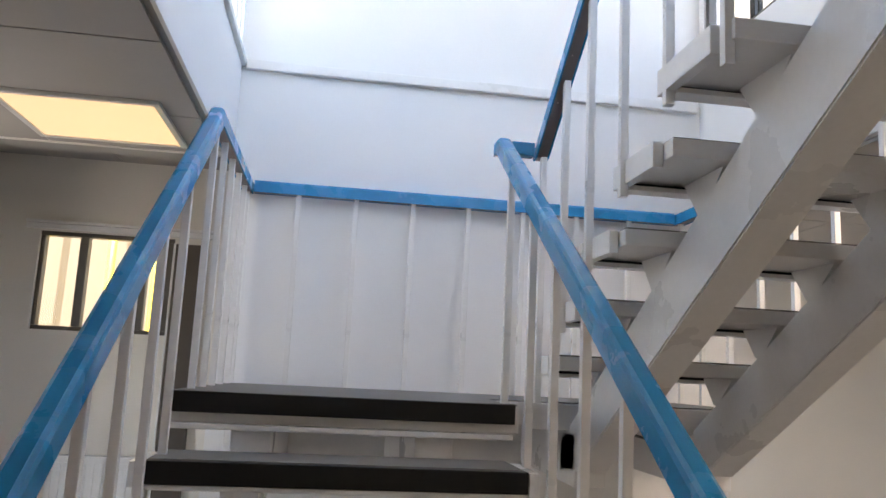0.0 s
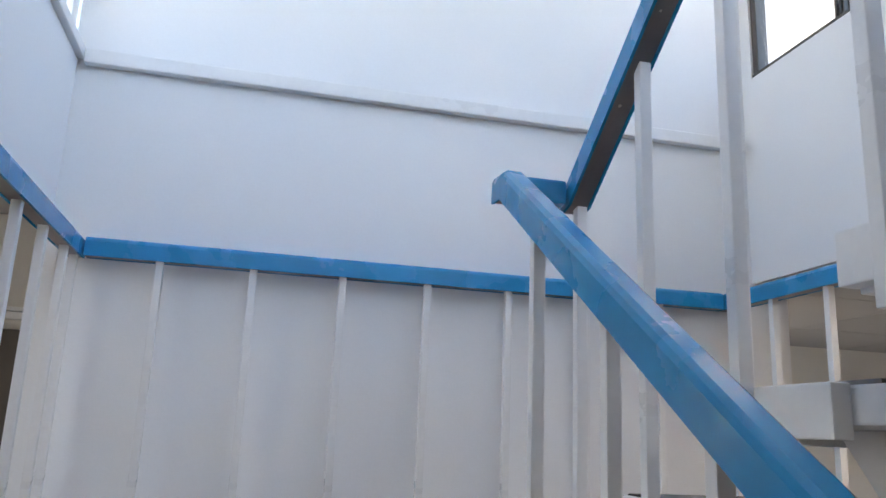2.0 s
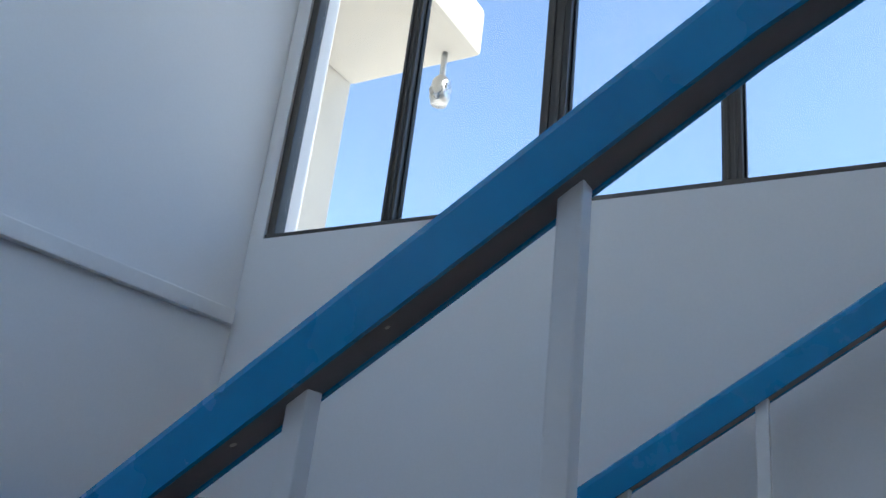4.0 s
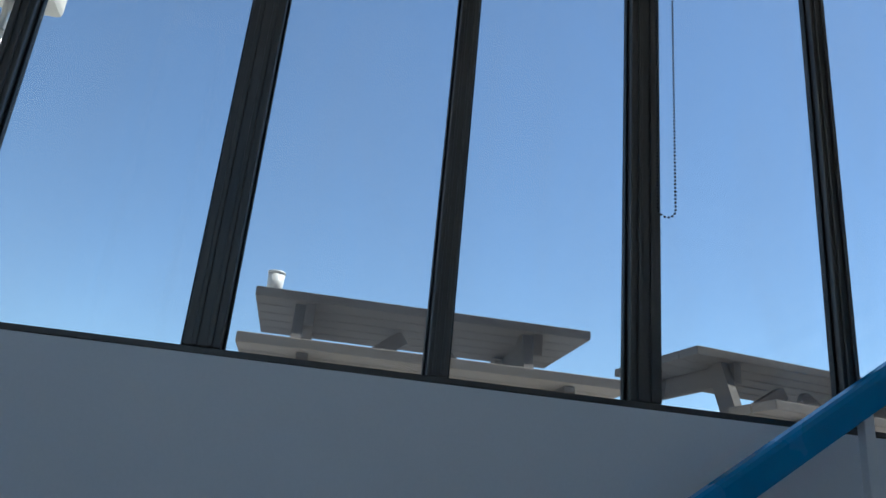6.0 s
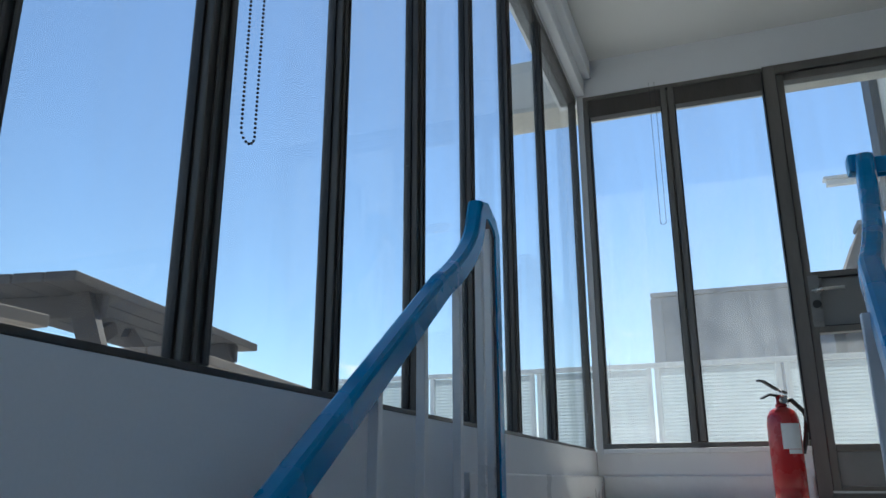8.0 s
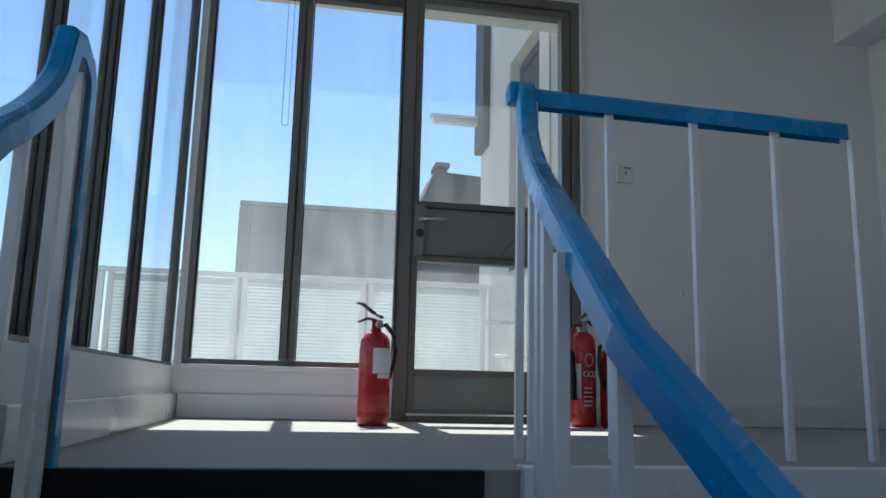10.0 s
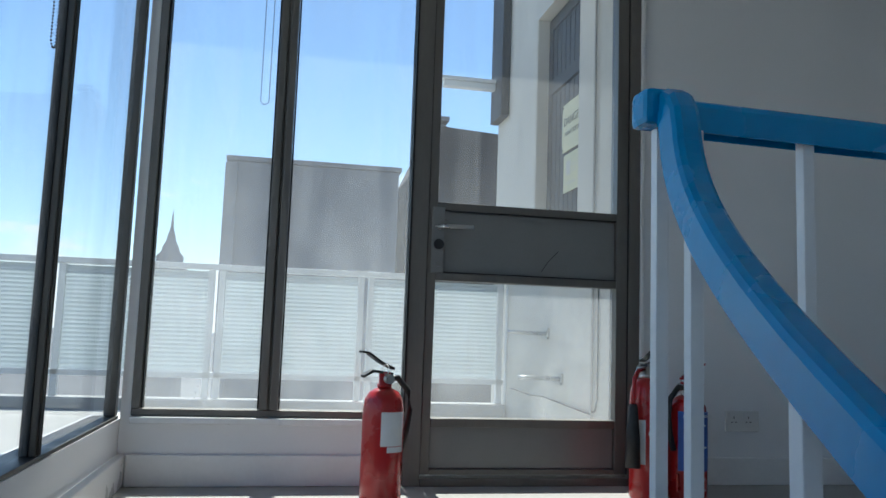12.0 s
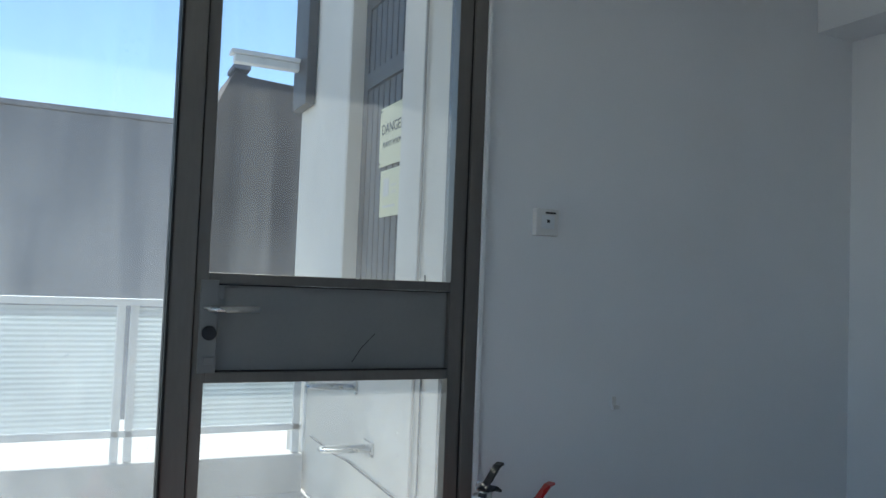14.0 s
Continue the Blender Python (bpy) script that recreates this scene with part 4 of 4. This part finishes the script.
        part("lettering", text_bm("CO2", 0.036, Matrix.Translation((x + (r + 0.003) * math.cos(A(100)), y + (r + 0.003) * math.sin(A(100)), z + h * 0.55)) @ Matrix.Rotation(A(190), 4, "Z") @ Matrix.Rotation(A(90), 4, "X")), M_LABELW, e, "white lettering")
        for i in range(5):
            part("print_line", wrap(A(75), A(112), h * (0.22 + 0.045 * i), h * (0.232 + 0.045 * i)), M_LABELW, e)
    if kind == "powder":
        part("label_sheet", wrap(A(35), A(145), h * 0.30, h * 0.86), M_LABELB, e, "blue instruction label", True)
        part("lettering", text_bm("FIRE EXTINGUISHER", 0.0125, Matrix.Translation((x + (r + 0.003) * math.cos(A(90)), y + (r + 0.004) * math.sin(A(90)), z + h * 0.82)) @ Matrix.Rotation(A(180), 4, "Z") @ Matrix.Rotation(A(90), 4, "X")), M_LABELW, e, "white lettering")
        rnd = random.Random(4)
        for i in range(8):
            zz = h * (0.36 + 0.052 * i)
            a0 = 55 + rnd.random() * 12
            part("print_line", wrap(A(a0), A(a0 + 40 + rnd.random() * 25), zz, zz + 0.006, 0.002), M_LABELW, e)
        part("label_sheet", wrap(A(50), A(130), h * 0.10, h * 0.25), M_RED, e)
        part("print_line", wrap(A(60), A(120), h * 0.22, h * 0.235, 0.002), M_LABELW, e)
        part("print_line", wrap(A(60), A(120), h * 0.12, h * 0.13, 0.002), M_LABELW, e)


extinguisher(0.33, -3.27, 0.066, 0.385, math.radians(28), "red fire extinguisher with blank white label on floor", "water")
extinguisher(-0.65, -3.44, 0.060, 0.43, math.radians(215), "red carbon dioxide extinguisher with black horn", "co2")
extinguisher(-0.80, -3.42, 0.070, 0.37, math.radians(205), "short red extinguisher with blue instruction label", "powder")

# ---------- terrace and distance ----------
DECK, HIGH = 1.44, 1.61
solid("terrace_floor", boxes([(XE + 0.121, 7.0, -5.2, 6.0, DECK - 0.15, HIGH), (XE + 0.121, 7.0, -8.0, -5.2, DECK - 0.15, DECK), (-4.0, XE + 0.12, -8.0, YS - 0.121, DECK - 0.15, DECK)]), M_DECK, "pale paved roof terrace outside the windows", "terrace", "structure")
solid("ground", box(-2000, 2000, -2000, 2000, -14.2, -14), M_GROUND, "distant grey city ground far below terrace", "ground", "structure")


def picnic_table(x, y, turn, length=0.93):
    """Low A-frame picnic table with two benches, of a size for children."""
    t = thing("picnic_table", (x, y, HIGH), "low weathered grey wooden picnic table with fixed benches", "picnic table", "picnic tables on the terrace")
    c = Matrix.Translation((x, y, HIGH)) @ Matrix.Rotation(turn, 4, "Z") @ Matrix.Scale(0.62, 4) @ Matrix.Translation((0, 0, -HIGH))
    h, L = length / 2 / 0.62, 0.76
    for i in range(5):
        xx = -0.35 + 0.142 * i
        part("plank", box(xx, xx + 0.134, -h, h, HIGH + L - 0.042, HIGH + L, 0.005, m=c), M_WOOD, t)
    for s in (-1, 1):
        for i in range(2):
            xx = s * 0.68 - 0.14 + 0.142 * i
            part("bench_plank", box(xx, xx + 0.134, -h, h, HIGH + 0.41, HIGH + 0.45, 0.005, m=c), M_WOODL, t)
        ye = s * (h - 0.24)
        part("bench_bearer", box(-0.78, 0.78, ye - 0.022, ye + 0.022, HIGH + 0.29, HIGH + 0.408, 0.005, m=c), M_WOOD, t)
        part("top_bearer", box(-0.33, 0.33, ye - 0.022, ye + 0.022, HIGH + L - 0.14, HIGH + L - 0.043, 0.005, m=c), M_WOOD, t)
        for q in (-1, 1):
            bm = sweep([(q * 0.52, ye + 0.045, HIGH), (q * 0.24, ye + 0.045, HIGH + L - 0.045)], (0, 1, 0), [(-0.022, -0.05), (-0.022, 0.05), (0.022, 0.05), (0.022, -0.05)])
            bmesh.ops.transform(bm, matrix=c, verts=bm.verts)
            part("leg", bm, M_WOOD, t)
        bm = sweep([(0, s * 0.06, HIGH + L - 0.06), (0, ye, HIGH + 0.35)], (1, 0, 0), [(-0.02, -0.035), (-0.02, 0.035), (0.02, 0.035), (0.02, -0.035)])
        bmesh.ops.transform(bm, matrix=c, verts=bm.verts)
        part("brace", bm, M_WOOD, t)


picnic_table(2.19, -0.195, 0.0, 0.93)
picnic_table(2.27, -1.47, radians(10), 1.08)

cy = thing("white_cup", (2.08, 0.23, HIGH + 0.4715), "tall white cup standing on picnic table", "cup")
part("cup", lathe([(0.020, 0.0005), (0.024, 0.068)], (2.08, 0.23, HIGH + 0.4715), 20), M_PLASTIC, cy, "", True)
part("lid", lathe([(0.025, 0.0685), (0.025, 0.075), (0.019, 0.077)], (2.08, 0.23, HIGH + 0.4715), 20), M_PLASTIC, cy, "", True)


def terrace_fence(a, b, name, label, bays, sheet):
    """White metal guard with posts, rails and infill sheets between two points."""
    a, b = Vector((*a, DECK)), Vector((*b, DECK))
    f = thing(name, a, label, "fence")
    d = b - a
    u = d.normalized()
    s = Vector((-u.y, u.x, 0))
    m0 = Matrix(((u.x, s.x, 0, a.x), (u.y, s.y, 0, a.y), (0, 0, 1, DECK), (0, 0, 0, 1)))
    n = d.length
    part("top_rail", box(0, n, -0.035, 0.035, 0.965, 1.0, 0.004, m=m0), M_FENCE, f)
    part("bottom_rail", box(0, n, -0.02, 0.02, 0.32, 0.355, 0.004, m=m0), M_FENCE, f)
    part("upstand", box(0, n, -0.07, 0.07, 0, 0.2, 0.01, m=m0), M_DECK, f)
    for i in range(bays + 1):
        x = n * i / bays
        part("post", boxes([(x - 0.05, x - 0.012, -0.02, 0.02, 0.201, 0.964), (x + 0.012, x + 0.05, -0.02, 0.02, 0.201, 0.964)], 0.003), M_FENCE, f).matrix_basis = Matrix.Translation(-BASE[f]) @ m0 @ Matrix.Translation(BASE[f])
    if sheet:
        for i in range(bays):
            x0, x1 = n * i / bays + 0.051, n * (i + 1) / bays - 0.051
            bm = bmesh.new()
            z, k, prev = 0.357, 0, None
            while z < 0.963:
                yy = 0.0016 * (1 if k % 2 else -1)
                cur = (bm.verts.new((x0, yy, z)), bm.verts.new((x1, yy, z)))
                if prev:
                    bm.faces.new((*prev, *cur[::-1]))
                prev = cur
                z += 0.0125
                k += 1
            bmesh.ops.solidify(bm, geom=bm.faces, thickness=0.002)
            bmesh.ops.transform(bm, matrix=m0, verts=bm.verts)
            part("infill_sheet", bm, M_POLY, f, "corrugated translucent sheet")
    else:
        for i in range(bays):
            x0, x1 = n * i / bays + 0.051, n * (i + 1) / bays - 0.051
            p = part("pane", box(x0, x1, -0.005, 0.005, 0.36, 0.96, m=m0), M_GLASSC, f, "clear glass")
            p.visible_shadow = False


terrace_fence((3.77, -5.65), (-0.73, -5.65), "corrugated_terrace_fence", "white terrace fence with corrugated translucent panels", 5, True)
terrace_fence((6.4, 5.0), (6.4, -5.4), "glazed_terrace_fence", "white terrace guard with clear glass panels", 9, False)

solid("eaves_south", box(XW, XE + 0.5, YS - 0.42, YS - 0.122, HEAD + 0.03, CEIL + 0.15, 0.01), M_RENDER, "cream rendered eaves over terrace door", "eaves", "structure")
# plant room with slatted door and sign
PX = -0.75
pr = thing("plant_room", (-2.0, -4.9, DECK), "cream rendered plant room block on the terrace", "building")
part("wall", boxes([(-3.6, PX, -4.42, -3.95, DECK, 5.6), (-3.6, PX, -6.0, -5.14, DECK, 5.6), (-3.6, PX, -5.14, -4.42, 3.98, 5.6), (-3.6, PX - 0.12, -5.14, -4.42, DECK, 3.98), (PX - 0.12, PX, -5.14, -4.42, DECK, 2.46)]), M_RENDER, pr)
part("door_reveal", boxes([(PX - 0.118, PX - 0.002, -5.139, -5.125, 2.461, 3.979), (PX - 0.118, PX - 0.002, -4.435, -4.421, 2.461, 3.979)]), M_RENDER, pr)
part("corner_pier", box(PX + 0.002, PX + 0.06, -6.0, -5.72, 3.55, 5.6, 0.004), M_GREYD, pr, "dark grey boarded casing")
pd = part("door", boxes([(PX - 0.10, PX - 0.07, -5.12, -5.06, 2.47, 3.97), (PX - 0.10, PX - 0.07, -4.5, -4.44, 2.47, 3.97), (PX - 0.10, PX - 0.07, -5.059, -4.501, 3.9, 3.97), (PX - 0.10, PX - 0.065, -5.059, -4.501, 3.5, 3.58)], 0.003), M_GREYD, pr, "grey slatted timber door")
SLAT = mesh_of("slat", box(-0.012, 0.012, -0.03, 0.03, 0, 1, 0.003), M_GREYD)
for i in range(8):
    y = -5.025 + 0.071 * i
    for z0, z1 in ((2.48, 3.495), (3.585, 3.895)):
        ob = piece("slat", SLAT, pd, (PX - 0.088, y, z0))
        ob.scale = (1, 1, z1 - z0)
sg = thing("danger_sign", (PX - 0.06, -4.67, 3.09), "pale yellow danger sign fixed on slatted door", "sign")
part("plate", box(PX - 0.063, PX - 0.058, -4.83, -4.51, 3.09, 3.36, 0.001), M_SIGN, sg)
RX = Matrix.Rotation(radians(90), 4, "Z") @ Matrix.Rotation(radians(90), 4, "X")
part("lettering", text_bm("DANGER", 0.066, Matrix.Translation((PX - 0.056, -4.67, 3.255)) @ RX), M_INK, sg, "dark lettering")
part("lettering", text_bm("PLANT ROOM", 0.036, Matrix.Translation((PX - 0.056, -4.67, 3.185)) @ RX), M_INK, sg)
for yy, zz in ((-4.815, 3.105), (-4.525, 3.105), (-4.815, 3.345), (-4.525, 3.345)):
    part("screw", tube([(PX - 0.058, yy, zz), (PX - 0.053, yy, zz)], 0.006, 8), M_INK, sg)
sg2 = thing("warning_notice", (PX - 0.06, -4.68, 2.86), "small faded yellow notice below danger sign", "sign")
part("plate", box(PX - 0.063, PX - 0.058, -4.80, -4.57, 2.86, 3.07, 0.001), M_SIGN, sg2)
part("print_block", boxes([(PX - 0.0575, PX - 0.0565, -4.76, -4.69, 2.95, 3.03), (PX - 0.0575, PX - 0.0565, -4.67, -4.60, 2.99, 3.0), (PX - 0.0575, PX - 0.0565, -4.67, -4.61, 2.96, 2.97), (PX - 0.0575, PX - 0.0565, -4.76, -4.61, 2.9, 2.91)]), M_RENDER, sg2)
for zz, yy in ((2.09, -4.87), (1.86, -4.64)):
    br = thing("wall_bracket", (PX, yy, zz), "pale metal bracket arm on plant room wall", "bracket", "metal brackets on plant room wall")
    part("arm", tube([(PX + 0.002, yy - 0.035, zz), (PX + 0.19, yy - 0.035, zz + 0.004), (PX + 0.215, yy - 0.02, zz + 0.004), (PX + 0.215, yy + 0.02, zz + 0.004), (PX + 0.19, yy + 0.035, zz + 0.004), (PX + 0.002, yy + 0.035, zz)], 0.010, 8), M_CHROME, br, "", True)
    part("plate", box(PX + 0.0005, PX + 0.012, yy - 0.055, yy + 0.055, zz - 0.03, zz + 0.03, 0.003), M_CHROME, br)
solid("wall_cable", tube([(PX + 0.008, -4.12, 2.6), (PX + 0.008, -4.12, 1.80), (PX + 0.008, -4.15, 1.745), (PX + 0.008, -4.22, 1.725), (PX + 0.008, -4.5, 1.735), (PX + 0.008, -4.9, 1.75), (PX + 0.008, -5.1, 1.74), (PX + 0.008, -5.5, 1.75)], 0.004), M_INK, "dark cable clipped along plant room wall", "cable", smooth=True)
solid("wall_conduit", tube([(PX + 0.012, -4.18, DECK), (PX + 0.012, -4.18, 5.4)], 0.007), M_DECK, "thin grey conduit running up plant room wall", "conduit", smooth=True)
fl = thing("flood_light", (PX, -5.9, 3.8), "white tube light arm on plant room corner", "light fitting")
part("arm", box(PX + 0.061, PX + 0.43, -5.93, -5.87, 3.765, 3.81, 0.008), M_FENCE, fl)
part("cap", box(PX + 0.061, PX + 0.45, -5.945, -5.855, 3.811, 3.835, 0.004), M_FENCE, fl)

# canopy and lamp outside the north end of the windows
cp = thing("terrace_canopy", (2.4, 1.6, DECK), "cream rendered pier and canopy over the terrace", "canopy")
part("pier", box(XE + 0.121, 2.0, 1.56, 2.1, DECK, 4.6, 0.01), M_RENDER, cp)
part("canopy", box(XE + 0.122, 2.0, 0.94, 1.559, 2.79, 3.0, 0.02), M_RENDER, cp)
lm = thing("outdoor_lamp", (1.93, 1.06, 2.56), "small metal spot lamp hanging under canopy", "lamp")
part("stem", tube([(1.93, 1.06, 2.79), (1.93, 1.06, 2.68)], 0.012, 10), M_CHROME, lm, "", True)
part("head", lathe([(0.02, 0.12), (0.035, 0.10), (0.04, 0.03), (0.03, 0.0)], (1.93, 1.06, 2.56), 16), M_CHROME, lm, "", True)
part("knuckle", box(1.91, 1.95, 1.02, 1.10, 2.61, 2.64, 0.006), M_CHROME, lm)


def far_block(name, x0, x1, y0, y1, h, mat, label, rows, cols):
    b = thing(name, ((x0 + x1) / 2, y1, -14), label, "building", "distant city buildings")
    part("wall", box(x0, x1, y0, y1, -14, h, 0.03), mat, b)
    part("roof", boxes([(x0 - 0.05, x1 + 0.05, y0 - 0.05, y1 + 0.05, h + 0.001, h + 0.1)], 0.03), mat, b)
    return b


tb = far_block("office_block", -1.4, 1.9, -24, -16, 5.25, M_SLATE, "plain grey rendered building beyond the terrace", 3, 3)
part("pilaster", box(1.72, 1.95, -16.02, -15.9, -14, 5.2, 0.02), M_SLATE, tb)
far_block("warehouse_block", -9.0, -1.95, -27, -19.1, 5.4, M_DARKB, "dark brick building with pitched parapet beyond terrace", 3, 3)
gb = thing("rear_block", (-3.2, -17.2, -14), "dark brick gable with sloping shoulder behind the plant room", "building", "distant city buildings")
bm = bmesh.new()
outline = [(-1.75, -14), (-1.75, 5.4), (-2.33, 6.72), (-2.6, 6.6), (-4.4, 6.5), (-4.4, -14)]
ends = [[bm.verts.new((x, y, z)) for x, z in outline] for y in (-17.2, -19.0)]
bm.faces.new(ends[0]), bm.faces.new(ends[1][::-1])
for i in range(6):
    bm.faces.new((ends[0][i], ends[1][i], ends[1][(i + 1) % 6], ends[0][(i + 1) % 6]))
bmesh.ops.recalc_face_normals(bm, faces=bm.faces)
part("wall", bm, M_DARKB, gb)
part("chimney_cap", box(-2.62, -2.28, -17.9, -17.15, 6.721, 6.83, 0.02), M_SLATE, gb)

dt = thing("domed_tower", (9.4, -60, -14), "distant grey tower with stepped slate spire", "tower")
part("drum", lathe([(1.4, 0), (1.4, 19.2), (1.6, 19.3), (1.6, 19.6)], (9.2, -60, -14), 20), M_SLATE, dt)
part("dome", lathe([(1.5, 19.61), (1.25, 20.1), (1.3, 20.3), (0.95, 20.7), (0.98, 21.0), (0.62, 21.4), (0.6, 21.7), (0.32, 22.2), (0.3, 22.5), (0.13, 23.0), (0.06, 23.9), (0.01, 24.4)], (9.2, -60, -14), 20), M_SLATE, dt, "stepped slate spire", True)
